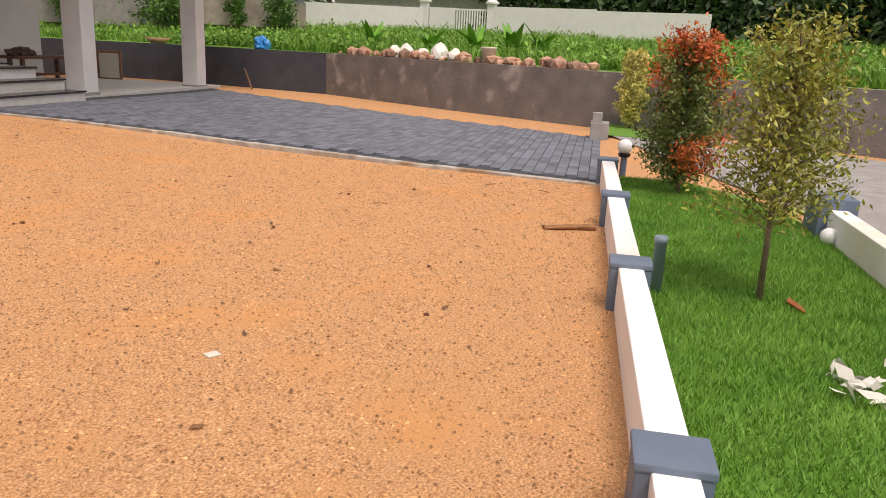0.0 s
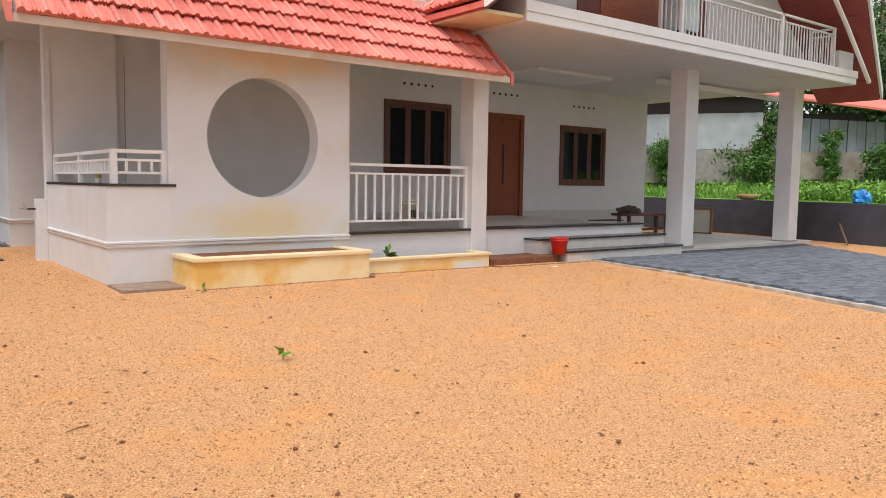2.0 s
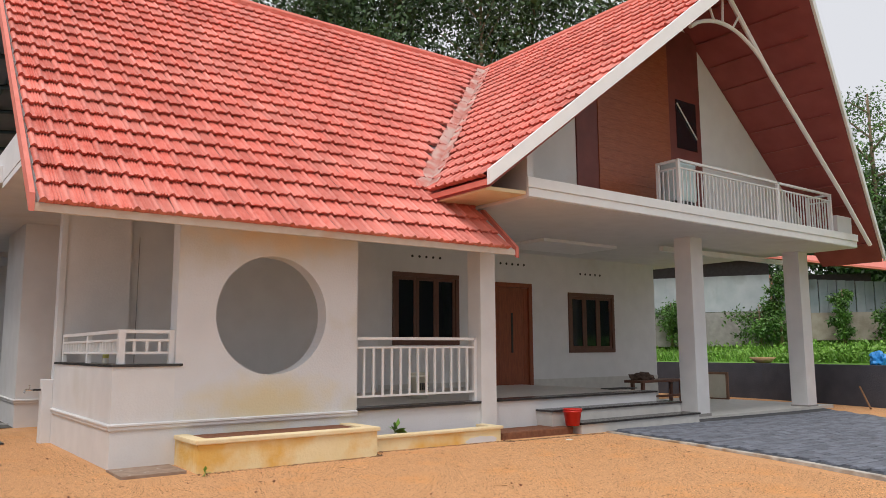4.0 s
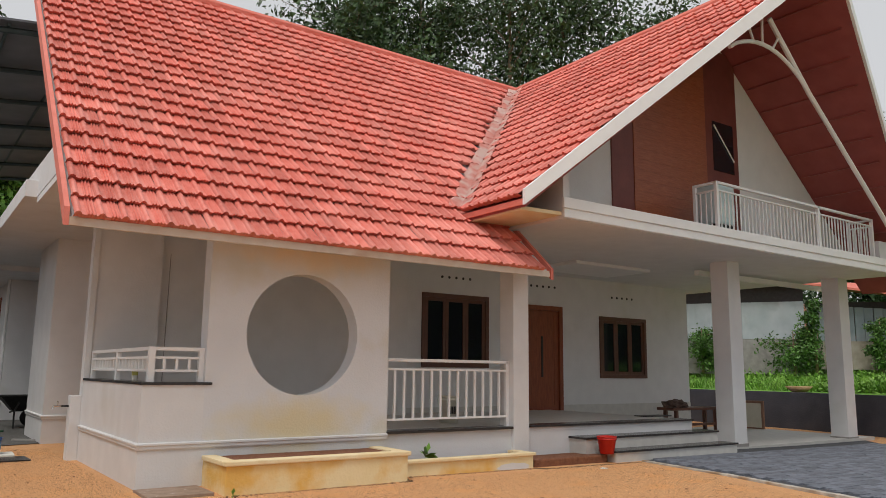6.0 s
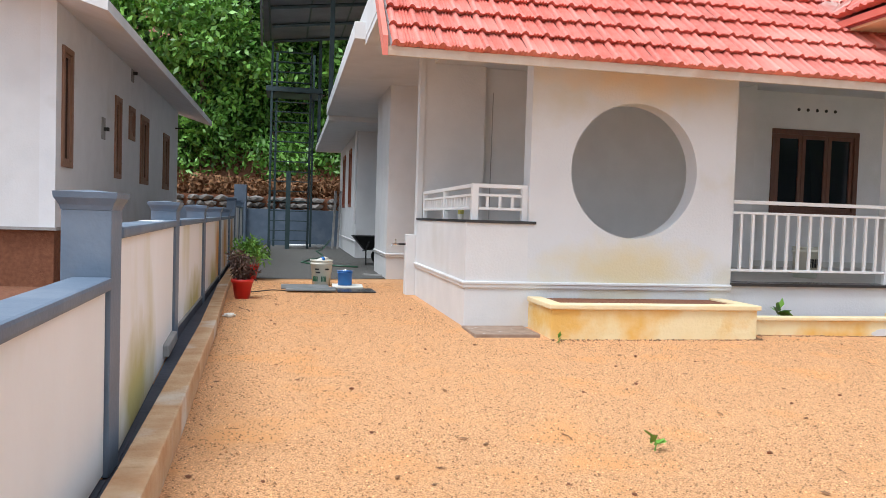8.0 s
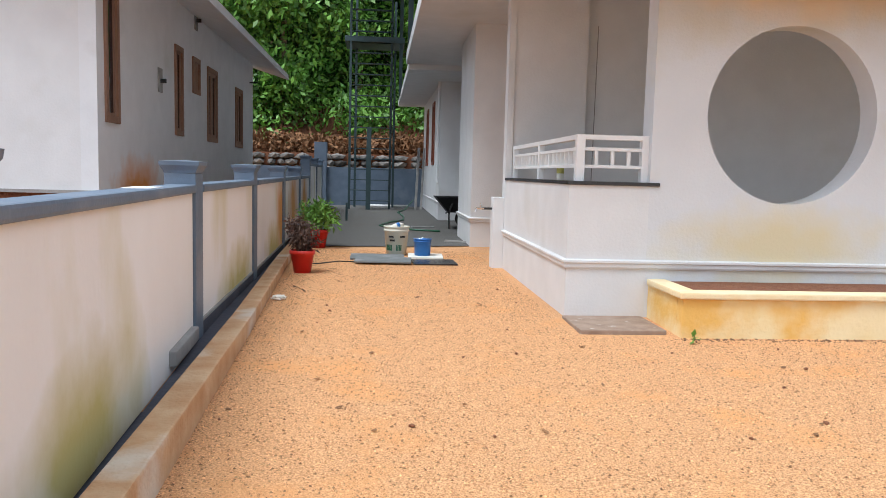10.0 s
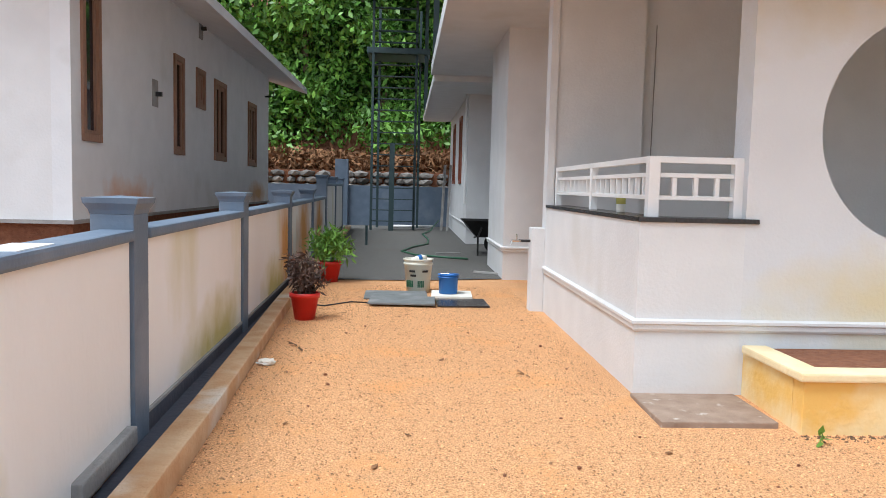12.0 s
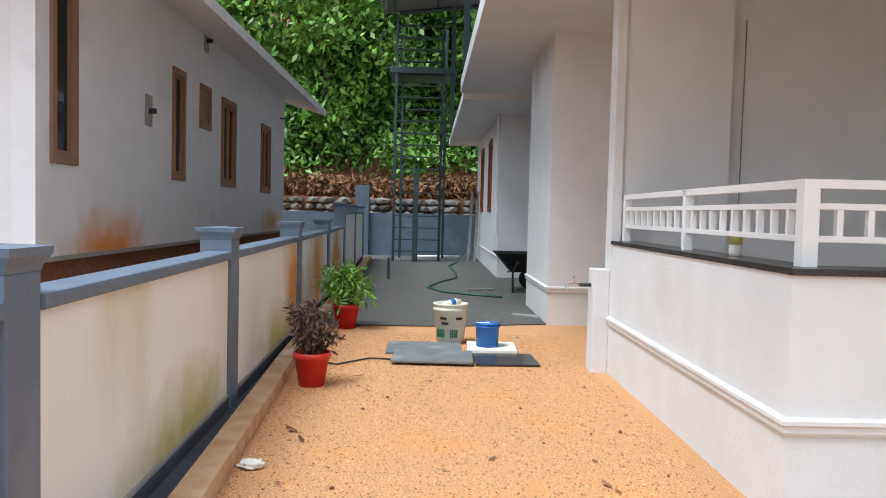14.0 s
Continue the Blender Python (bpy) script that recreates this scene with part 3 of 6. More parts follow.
part("verge_board", poly([(5.26, EY - 0.02, EZ - 0.12), (5.26, VY0 + 0.8, zm(VY0 + 0.8) - 0.12), (5.26, VY0 + 0.8, zm(VY0 + 0.8) + 0.04), (5.26, EY - 0.02, EZ + 0.04)], thick=Vector((0.05, 0, 0))), M_TILE_EDGE, house)
part("eave_board", box(GXL - 0.03, GXL, gy(GZ), VY0, GZ - 0.10, GZ - 0.02), M_TILE_EDGE, house)
part("eave_soffit", poly([(GXL + 0.02, -0.95, GZ - 0.15), (5.16, -0.95, 3.40), (5.16, 0.6, 3.40), (GXL + 0.02, 0.3, GZ - 0.15)], thick=Vector((0, 0, 0.05))), M_CREAM, house)

TW, TL = 0.215, 0.35


def tile_mesh():
    """One interlocking clay tile with two rolls, running up +y, its nose at y=0."""
    prof = [(0.0, 0.012), (0.014, 0.036), (0.036, 0.048), (0.058, 0.036), (0.072, 0.012), (0.112, 0.006), (0.126, 0.030), (0.140, 0.010), (0.156, 0.034), (0.172, 0.011), (0.188, 0.030), (0.202, 0.010), (0.215, 0.012)]
    bm = bmesh.new()
    top0 = [bm.verts.new((x, 0.004 * math.sin(x * 58), 0.9 * z + 0.05)) for x, z in prof]
    top1 = [bm.verts.new((x, TL + 0.02, z)) for x, z in prof]
    low = [bm.verts.new((x, 0.05, 0.3 * z - 0.016)) for x, z in prof]
    for i in range(len(prof) - 1):
        bm.faces.new((top0[i], top0[i + 1], top1[i + 1], top1[i]))
        bm.faces.new((low[i], low[i + 1], top0[i + 1], top0[i]))
    me = mesh_from(bm, "roof_tile", M_TILE)
    return me


TILE_ME = tile_mesh()
TV = np.empty(len(TILE_ME.vertices) * 3)
TILE_ME.vertices.foreach_get("co", TV)
TV = TV.reshape(-1, 3)
TF = [tuple(p.vertices) for p in TILE_ME.polygons]


def lay_tiles(origin, ux, uy, rows, span, parent, limit, name):
    """Lays tiles row by row up a slope. span(row) gives the first and last distance along ux."""
    nrm = ux.cross(uy)
    rot = Matrix((ux, uy, nrm)).transposed().to_4x4()
    rng = random.Random(5)
    rest_v, rest_f, made = [], [], 0
    for r in range(rows):
        a, b = span(r * TL / 1.0)
        n0, n1 = math.ceil(a / TW - 1e-6), int(b / TW + 1e-6)
        for c in range(n0, n1):
            p = origin + ux * (c * TW) + uy * (r * TL)
            jig = Matrix.Rotation(rng.uniform(-0.012, 0.012), 4, 'Z') @ Matrix.Rotation(rng.uniform(-0.012, 0.012), 4, 'X')
            m = Matrix.Translation(p + nrm * rng.uniform(0, 0.006)) @ rot @ jig
            if made < limit:
                ob = new("tile", TILE_ME)
                ob.parent = parent
                ob.matrix_basis = Matrix.Translation(-ORG[parent.name]) @ m
                made += 1
            else:
                mm = np.array(m)
                base = len(rest_v) * len(TV)
                rest_v.append(TV @ mm[:3, :3].T + mm[:3, 3])
                rest_f += [tuple(i + base for i in f) for f in TF]
    if rest_v:
        me = bpy.data.meshes.new(name)
        me.from_pydata((np.concatenate(rest_v) - np.array(ORG[parent.name])).tolist(), [], rest_f)
        me.materials.append(M_TILE)
        ob = new(name, me)
        ob.parent = parent
        tagged(ob, kind="stuff")


def cap_row(name, p0, p1, r, mat, parent, step=0.36):
    """Half-round ridge caps from p0 to p1, joined end to end with lipped ends."""
    p0, p1 = Vector(p0), Vector(p1)
    d = (p1 - p0)
    n = max(1, int(d.length / step))
    d /= n
    for i in range(n):
        a = p0 + d * i
        part(name, tube([a, a + d * 0.1, a + d * 0.12, a + d * 1.02], r, 10), mat, parent, smooth=False)

# ---------- gable wall, balcony ----------
GW = 0.15
part("gable_wall", poly([(5.3, GW, 3.6), (14.8, GW, 3.6), (14.8, GW, zg(2 * RX - 14.8) - 0.16), (RX, GW, RZ - 0.16), (5.3, GW, zg(5.3) - 0.16)], thick=Vector((0, 0.2, 0))), M_WHITE, house)
part("wall_strip", box(7.39, 7.93, GW - 0.03, GW, 3.60, zg(7.39) - 0.18), M_MAROON, house, "maroon panel")
k = 0
z = 3.62
while z < 7.2:
    x1 = min(9.98, 9.98)
    x0 = max(7.93, GXL + (z + 0.34 - GZ) / MG)
    if x0 < x1 - 0.1:
        part("cladding_board", box(x0, x1, GW - 0.045, GW, z, z + 0.1885, 0.0015), M_CLAD, house)
    z += 0.19
bdoor = part("balcony_door", box(9.99, 11.0, GW - 0.035, GW, 3.61, 7.55), M_MAROON, house, "maroon balcony door with a dark pane and a modelled diagonal glint")
part("pane", box(10.2, 10.85, GW - 0.043, GW - 0.035, 5.1, 6.08), M_GLASS, bdoor)
# white tube stands in for the diagonal reflection on the pane
part("pane_glint", tube([(10.22, GW - 0.06, 6.0), (10.83, GW - 0.06, 5.35)], 0.014), M_TRIM, bdoor)
part("end_wall", box(5.2, 5.32, -0.95, GW, 3.60, zg(5.2) - 0.1), M_WHITE, house)
part("end_wall", box(14.15, 14.78, -0.95, -0.8, 3.60, 4.02), M_WHITE, house)


def railing(name, pts, z0, z1, step, parent_thing, mid=None, r=0.014, bot=0.06, posts=(), post=0.028):
    """Square-bar railing through pts: rails, posts and single balusters."""
    for (xa, ya), (xb, yb) in zip(pts, pts[1:]):
        d = Vector((xb - xa, yb - ya, 0))
        n = max(1, round(d.length / step))
        ang = math.degrees(math.atan2(d.y, d.x))
        def bar(h, w, t):
            cx, cy = (xa + xb) / 2, (ya + yb) / 2
            return box(cx - d.length / 2, cx + d.length / 2, cy - w, cy + w, h - t, h + t, 0.003, rz=ang)
        part("top_rail", bar(z1 - 0.02, 0.028, 0.02), M_TRIM, parent_thing)
        lo = z0 + bot
        hi = mid if mid else z1 - 0.04
        part("bottom_rail", bar(lo, 0.018, 0.014), M_TRIM, parent_thing)
        if mid:
            part("middle_rail", bar(mid, 0.018, 0.014), M_TRIM, parent_thing)
        for i in range(1, n):
            x, y = xa + d.x * i / n, ya + d.y * i / n
            part("baluster", box(x - r, x + r, y - r, y + r, lo, hi, rz=ang), M_TRIM, parent_thing)
    for x, y in list(pts) + list(posts):
        part("post", box(x - post, x + post, y - post, y + post, z0, z1 - 0.0, 0.003), M_TRIM, parent_thing)


rl = thing("balcony_railing", (8.8, -0.9, 3.6), "white painted metal balcony railing with upright bars", "railing")
railing("r", [(8.75, -0.5), (8.75, -0.92), (13.95, -0.92), (13.95, -0.45)], 3.6, 4.45, 0.11, rl, mid=4.30, r=0.009, posts=[(11.9, -0.92)])
rl = thing("porch_railing", (3.0, 0.1, 0.5), "white metal porch railing with vertical bars", "railing")
railing("r", [(3.02, 0.1), (5.05, 0.1)], FL + 0.03, 1.41, 0.15, rl, mid=1.27, bot=0.14)
rl = thing("parapet_railing", (0.1, 0.1, 1.1), "low white metal railing round the sit-out parapet", "railing")
railing("r", [(0.1, 3.05), (0.1, 0.1)], 1.10, 1.475, 0.155, rl, mid=1.36, bot=0.12, posts=[(0.1, 1.6)])
railing("r", [(0.1, 0.1), (0.64, 0.1)], 1.10, 1.475, 0.135, rl, mid=1.36, bot=0.12, post=0.035)

# truss pipes under the right gable slope
tr = part("gable_truss", tube([(9.66, -1.5, 7.38), (10.79, -1.5, 6.29), (13.65, -1.3, 4.4), (15.0, -1.2, 3.42)], 0.045), M_TRIM, house, "white steel pipe truss")
arc = []
for i in range(13):
    f = i / 12
    arc.append((8.45 + 2.34 * f, -1.5, 6.54 - 0.25 * f + 0.42 * math.sin(math.pi * f) ** 0.8))
part("arched_brace", tube(arc, 0.035), M_TRIM, tr)
for xa, xb, zb in ((9.15, 8.95, 7.2), (9.4, 9.45, 7.55), (9.7, 9.95, 7.15)):
    part("strut", tube([(xa, -1.5, 6.82), (xb, -1.5, zb)], 0.022), M_TRIM, tr)
part("tie_beam", box(10.68, 16.0, 0.9, 1.0, 3.2, 3.3), M_TRIM, house)

# ---------- planters ----------
def crumple_flat(c, rx, rz, seed):
    """A thin ragged patch on an upright face that looks to -y."""
    pts = []
    for k in range(26):
        a = 2 * math.pi * k / 26
        u = 1 + 0.45 * noise.noise((math.cos(a) * 2.2, math.sin(a) * 2.2, seed))
        pts.append((c[0] + rx * u * math.cos(a), c[1], c[2] + rz * u * math.sin(a)))
    return poly(pts, thick=Vector((0, -0.004, 0)))



pl = thing("planter_box", (1.8, -0.35, 0), "yellow stained plaster planter trough against the porch wall", "planter")
part("front", box(0.69, 2.86, -0.73, -0.62, -0.15, 0.275, 0.008), M_YELLOW, pl)
part("side", box(0.69, 0.80, -0.62, 0.0, -0.15, 0.275), M_YELLOW, pl)
part("side", box(2.75, 2.86, -0.62, 0.0, -0.15, 0.275), M_YELLOW, pl)
part("coping", box(0.66, 2.89, -0.76, -0.60, 0.275, 0.325, 0.012), M_CREAM, pl)
part("coping", box(0.66, 0.82, -0.60, -0.035, 0.275, 0.325, 0.012), M_CREAM, pl)
part("coping", box(2.73, 2.89, -0.60, -0.035, 0.275, 0.325, 0.012), M_CREAM, pl)
part("soil", box(0.82, 2.73, -0.60, -0.04, 0.0, 0.31, 0.02), M_SOIL, pl)
pl = thing("planter_box", (4.2, -0.3, 0), "low cream plaster planter ledge under the porch railing", "planter")
part("front", box(2.895, 5.06, -0.45, -0.37, -0.2, 0.14, 0.006), M_YELLOW, pl)
part("side", box(4.98, 5.06, -0.37, -0.035, -0.2, 0.14), M_YELLOW, pl)
part("coping", box(2.895, 5.09, -0.48, -0.35, 0.14, 0.18, 0.01), M_CREAM, pl)
part("coping", box(4.95, 5.09, -0.35, -0.035, 0.14, 0.18, 0.01), M_CREAM, pl)
part("soil", box(2.90, 4.98, -0.37, 0.018, 0.0, 0.11), M_SOIL, pl)
part("paint_splash", crumple_flat((4.72, -0.452, 0.0), 0.27, 0.06, 4), M_WHITE, pl, "white paint splash")
whole("earth_step", box(5.10, 6.55, -0.42, 0.07, -0.1, 0.07, 0.02), M_SOIL, "low bare brick-red earth step by the porch", "step", kind="structure")
whole("stone_slab", box(-0.03, 0.62, -0.63, -0.05, -0.02, 0.02, 0.008), M_SLABBR, "dusty brown slab with spilled white paint lying by the wall", "slab")

part("gable_end_wall", poly([(-0.86, 0.5, 3.425), (-0.86, 3.7, 3.425), (-0.86, 3.7, 3.88), (-0.86, 0.95, 3.84), (-0.86, 0.5, zm(0.5) - 0.12)], thick=Vector((0.15, 0, 0))), M_WHITE, house)

# ---------- rear side of the house ----------
part("side_block", box(-0.09, 1.6, 5.8, 7.75, -0.05, 3.45), M_WHITE, house)
moulding((-0.09, 5.8, 0), (-0.09, 7.75, 0), 0.42, house, (-1, 0, 0), (1, 0))
moulding((-0.09, 5.8, 0), (1.6, 5.8, 0), 0.42, house, (0, -1, 0), (1, 0))
part("side_block", box(1.2, 1.6, 3.86, 5.8, -0.05, 3.45), M_WHITE, house)
part("side_block", box(0.55, 1.6, 7.75, 12.3, -0.05, 3.45), M_WHITE, house)
rear = part("rear_wall", wall_with_holes(-0.10, 0.12, 12.3, 19.2, -0.05, 3.3, [(14.1, 14.9, 1.35, 3.0), (16.6, 17.4, 1.35, 3.0)], along="y"), M_WHITE, house)
part("rear_wall", box(0.12, 1.6, 12.3, 12.5, -0.05, 3.3), M_WHITE, house)
moulding((-0.10, 12.25, 0), (-0.10, 19.2, 0), 0.42, house, (-1, 0, 0))
for a in (14.1, 16.6):
    window_unit(house, a, a + 0.8, 1.35, 3.0, -0.10, M_WOOD, bays=1, along="y")
part("eave_ceiling", box(-0.855, 0.2, 0.36, 2.5, 3.34, 3.42), M_WHITE, house)
part("roof_slab", box(-1.0, 1.0, 2.5, 10.4, 3.415, 3.64, 0.006), M_WHITE, house)
part("roof_slab", box(-0.95, 1.0, 10.4, 19.6, 3.30, 3.48, 0.01), M_WHITE, house)
part("drain_pipe", tube([(-0.14, 12.36, 3.3), (-0.14, 12.36, 0.9)], 0.03), M_TRIM, house)
tap = thing("wall_tap", (-0.25, 3.2, 0.72), "small chrome garden tap on a pipe", "tap")
part("pipe", tube([(-0.14, 3.22, 0.72), (-0.26, 3.22, 0.72)], 0.014), M_BLACK, tap)
part("spout", tube([(-0.24, 3.22, 0.72), (-0.33, 3.22, 0.72), (-0.345, 3.22, 0.68)], 0.014), M_CHROME, tap)
part("handle", tube([(-0.28, 3.19, 0.78), (-0.28, 3.25, 0.78)], 0.009), M_CHROME, tap)
part("stem", tube([(-0.28, 3.22, 0.72), (-0.28, 3.22, 0.78)], 0.009), M_CHROME, tap)

# ---------- left boundary wall ----------
POSTS = [(-2.28, -11.0), (-2.40, -7.5), (-2.50, -3.98), (-2.685, -0.80), (-2.75, 1.90), (-2.83, 4.9), (-2.92, 7.9), (-3.02, 10.9), (-3.12, 14.0), (-3.22, 17.2)]
bw = thing("boundary_wall", (-2.9, 3.0, 0), "white plastered boundary wall with slate-blue posts and coping", "wall")
for i, (x, y) in enumerate(POSTS):
    hp = 1.36 if y > 10 else 1.09 if y > -4.2 else 0.88
    p = part("post", box(x - 0.20, x, y - 0.20, y, -0.05, hp, 0.006), M_BLUE, bw, "slate-blue post with flared cap")
    bm = lathe([(0.142, 0.0), (0.15, 0.02), (0.175, 0.05), (0.18, 0.075), (0.0, 0.085)], (x - 0.10, y - 0.10, hp), 4)
    bmesh.ops.rotate(bm, verts=bm.verts, cent=(x - 0.10, y - 0.10, 0), matrix=Matrix.Rotation(radians(45), 3, 'Z'))
    part("cap", bm, M_BLUE, p)
for (xa, ya), (xb, yb) in zip(POSTS, POSTS[1:]):
    d = Vector((xb - xa, yb - 0.22 - ya, 0))
    ang = math.degrees(math.atan2(d.x, d.y))
    cx, cy, h = (xa + xb) / 2 - 0.075, (ya + yb - 0.20) / 2, (1.22 if ya > 10 else 0.965 if ya > -4.2 else 0.755)
    low = 0.09 if ya > -1 else -0.05
    L2 = d.length / 2
    part("panel", box(cx - 0.055, cx + 0.055, cy - L2, cy + L2, low + 0.02, h, rz=-ang), M_BWALL, bw)
    part("plinth", box(cx - 0.07, cx + 0.07, cy - L2, cy + L2, -0.14, low, 0.004, rz=-ang), M_RETAIN_B, bw, "dark bluish-grey plinth")
    if low > 0:
        part("plinth_ledge", box(cx - 0.07, cx + 0.07, cy - L2, cy + L2, low, low + 0.02, 0.004, rz=-ang), M_CONC, bw)
    part("coping", box(cx - 0.085, cx + 0.085, cy - L2, cy + L2, h, h + 0.055, 0.015, rz=-ang), M_BLUE, bw)
KERB = [(-2.10, -11.2), (-2.26, -4.5), (-2.40, -0.5), (-2.59, 3.3), (-2.80, 10.0), (-3.0, 17.2)]
for (xa, ya), (xb, yb) in zip(KERB, KERB[1:]):
    d = Vector((xb - xa, yb - ya, 0))
    ang = math.degrees(math.atan2(d.x, d.y))
    cx, cy = (xa + xb) / 2 - 0.07, (ya + yb) / 2
    whole("kerb", box(cx - 0.07, cx + 0.07, cy - d.length / 2, cy + d.length / 2, -0.12, 0.10, 0.012, rz=-ang), M_KERB, "sandy concrete drain kerb along the boundary wall", "kerb", group="drain kerbs")
WALL_FOOT = [(-2.28, -11.2), (-2.48, -4.5), (-2.68, -0.5), (-2.79, 3.3), (-2.98, 10.0), (-3.22, 17.2)]


def drain():
    bm = bmesh.new()
    prev = None
    for k in range(5):
        for i in range(8):
            f = i / 7
            y = KERB[k][1] * (1 - f) + KERB[k + 1][1] * f
            xa = KERB[k][0] * (1 - f) + KERB[k + 1][0] * f - 0.12
            xb = WALL_FOOT[k][0] * (1 - f) + WALL_FOOT[k + 1][0] * f - 0.03
            row = [bm.verts.new((x, y, gz(x, y) + 0.016)) for x in (xa, xb)]
            if prev and i:
                bm.faces.new((prev[0], row[0], row[1], prev[1]))
            prev = row
    return bm


whole("drain_channel", drain(), M_RETAIN_B, "dark bluish-grey drain strip between kerb and boundary wall", "drain", kind="structure")
whole("plaster_ledge", box(-2.705, -2.635, -1.76, -1.05, 0.02, 0.11, 0.012, rz=3.3), M_CONC, "rough grey cement patch ledge on the boundary wall", "ledge", kind="structure")

# ---------- back boundary ----------
part("back_wall", box(-8, 1.4, 19.3, 19.5, -0.05, 1.25), M_BLUE, bw, "slate-blue back wall")
part("back_post", box(-3.65, -3.25, 19.2, 19.6, -0.05, 2.05, 0.01), M_BLUE, bw)
bk = thing("stone_retaining_wall", (-3, 22, 0), "dry stacked field stone retaining wall below the hill", "stone wall")
part("core", box(-30, 12, 21.9, 23, -0.1, 1.75), M_SOIL, bk)
rng = random.Random(3)


def stone(bm, c, s, rng):
    own = bmesh.new()
    bmesh.ops.create_icosphere(own, subdivisions=1, radius=1)
    for v in own.verts:
        v.co = Vector((v.co.x * s[0], v.co.y * s[1], v.co.z * s[2])) * rng.uniform(0.8, 1.2) + Vector(c)
    return joined(own, bm)


x = -13.0
for row in range(8):
    x = -13.0 + rng.uniform(0, 0.3)
    while x < 3.0:
        w = rng.uniform(0.16, 0.34)
        if -6.5 < x < 0.5:
            part("stone", stone(None, (x, 21.85, 0.12 + row * 0.215), (w, 0.18, 0.125), rng), M_STONE, bk)
        x += 2 * w * 0.95


def hill():
    bm = bmesh.new()
    xs, ys = np.linspace(-70, 90, 41), np.linspace(22.6, 70, 13)
    V = [[bm.verts.new((x, y, 1.6 + 0.42 * (y - 22.6) + 0.5 * noise.noise((x * 0.2, y * 0.2, 0)))) for x in xs] for y in ys]
    for j in range(len(ys) - 1):
        for i in range(len(xs) - 1):
            bm.faces.new((V[j][i], V[j][i + 1], V[j + 1][i + 1], V[j + 1][i]))
    whole("hillside", bm, M_SOIL, "brown hillside slope under thick woods", "hill", kind="structure", smooth=True)


hill()
nr = np.random.default_rng(11)


def clumps(n_clump, per, centre_fn, spread):
    pts = []
    for _ in range(n_clump):
        c = np.array(centre_fn())
        pts.append(c + nr.normal(size=(per, 3)) * np.array(spread))
    return np.concatenate(pts)


def tree(x, y, z0, h, crown_r, n, leaf, mat, seed, label, lean=0.0, bare=0.35, trunk=0.16, name="tree"):
    """A tapered trunk with limbs and a ragged crown of single leaves."""
    rg = np.random.default_rng(seed)
    t = thing(name, (x, y, z0), label, "tree" if name == "tree" else "shrub")
    bm = tube([(x, y, z0 - 0.1), (x + lean * 0.3, y, z0 + h * 0.35), (x + lean * 0.7, y, z0 + h * 0.7), (x + lean, y, z0 + h * 0.97)], trunk, 8, r1=trunk * 0.2)
    part("trunk", bm, M_BARK, t, smooth=True)
    pts = []
    nl = 9 + int(h)
    for i in range(nl):
        f = bare + (1 - bare) * (i + rg.random()) / nl
        a = rg.random() * 6.283
        r = crown_r * (1.05 - 0.55 * abs(f - 0.55)) * rg.uniform(0.55, 1.1)
        base = Vector((x + lean * f, y, z0 + h * f * 0.9))
        tip = base + Vector((math.cos(a) * r, math.sin(a) * r, h * 0.12 * rg.uniform(-0.1, 1.2)))
        mid = (base + tip) / 2 + Vector((0, 0, h * 0.03))
        part("limb", tube([base, mid, tip], trunk * 0.32, 5, r1=trunk * 0.05), M_BARK, t)
        for q in np.linspace(0.3, 1.0, 5):
            c = np.array(base.lerp(tip, q))
            m = max(1, n // (nl * 5))
            pts.append(c + rg.normal(size=(m, 3)) * crown_r * np.array((0.2, 0.2, 0.15)))
    leaf_mesh("crown", np.concatenate(pts), leaf, mat, t, seed=seed)
    return t


# woods behind: trees on the hill and one leafy undergrowth mass
for i, (x, y, h, r, m) in enumerate([(-9, 27, 9, 3.0, M_LEAF), (-5.5, 26, 8, 2.6, M_LEAF), (-2.5, 27.5, 9.5, 3.0, M_LEAF), (1.5, 26.5, 10, 3.0, M_LEAF), (-4, 32, 11, 3.4, M_LEAF_D), (-12.5, 31, 11, 3.5, M_LEAF_D), (0.5, 33, 12, 3.6, M_LEAF_D),
                                     (16.5, 27, 19, 4.1, M_LEAF_D), (21, 27, 22, 4.8, M_LEAF_D), (24.5, 23, 24, 5.2, M_LEAF_D), (28.5, 23, 23.5, 4.8, M_LEAF_D), (31, 17.5, 22.5, 4.6, M_LEAF_D), (18.5, 30, 23, 4.8, M_LEAF_D), (9, 38, 10, 4.2, M_LEAF_D)]):
    tree(x, y, 1.6 + 0.42 * (y - 22.6) - 0.2, h, r, (16000, 17000)[x > 10 or y > 30], 0.34, m, 40 + i, "tall dense green tree on the wooded hillside" if m == M_LEAF else "dark broadleaf tree rising behind the house roof", bare=0.12, trunk=0.22)
leaf_mesh("undergrowth", clumps(330, 90, lambda: (lambda x, y: (x, y, 1.9 + 0.42 * (y - 22.6) + nr.random() * 1.6))(nr.uniform(-22, 6), nr.uniform(23.6, 32)), (0.5, 0.5, 0.35)), 0.3, M_LEAF, seed=5, kind="stuff", label="thick green undergrowth on the hillside", category="undergrowth")
leaf_mesh("leaf_litter", clumps(150, 60, lambda: (nr.uniform(-14, 3), nr.uniform(22.3, 23.6), nr.uniform(1.75, 2.4)), (0.35, 0.25, 0.12)), 0.24, M_DRY, seed=6, kind="stuff", label="dry brown brush and leaf litter above the stone wall", category="brush")

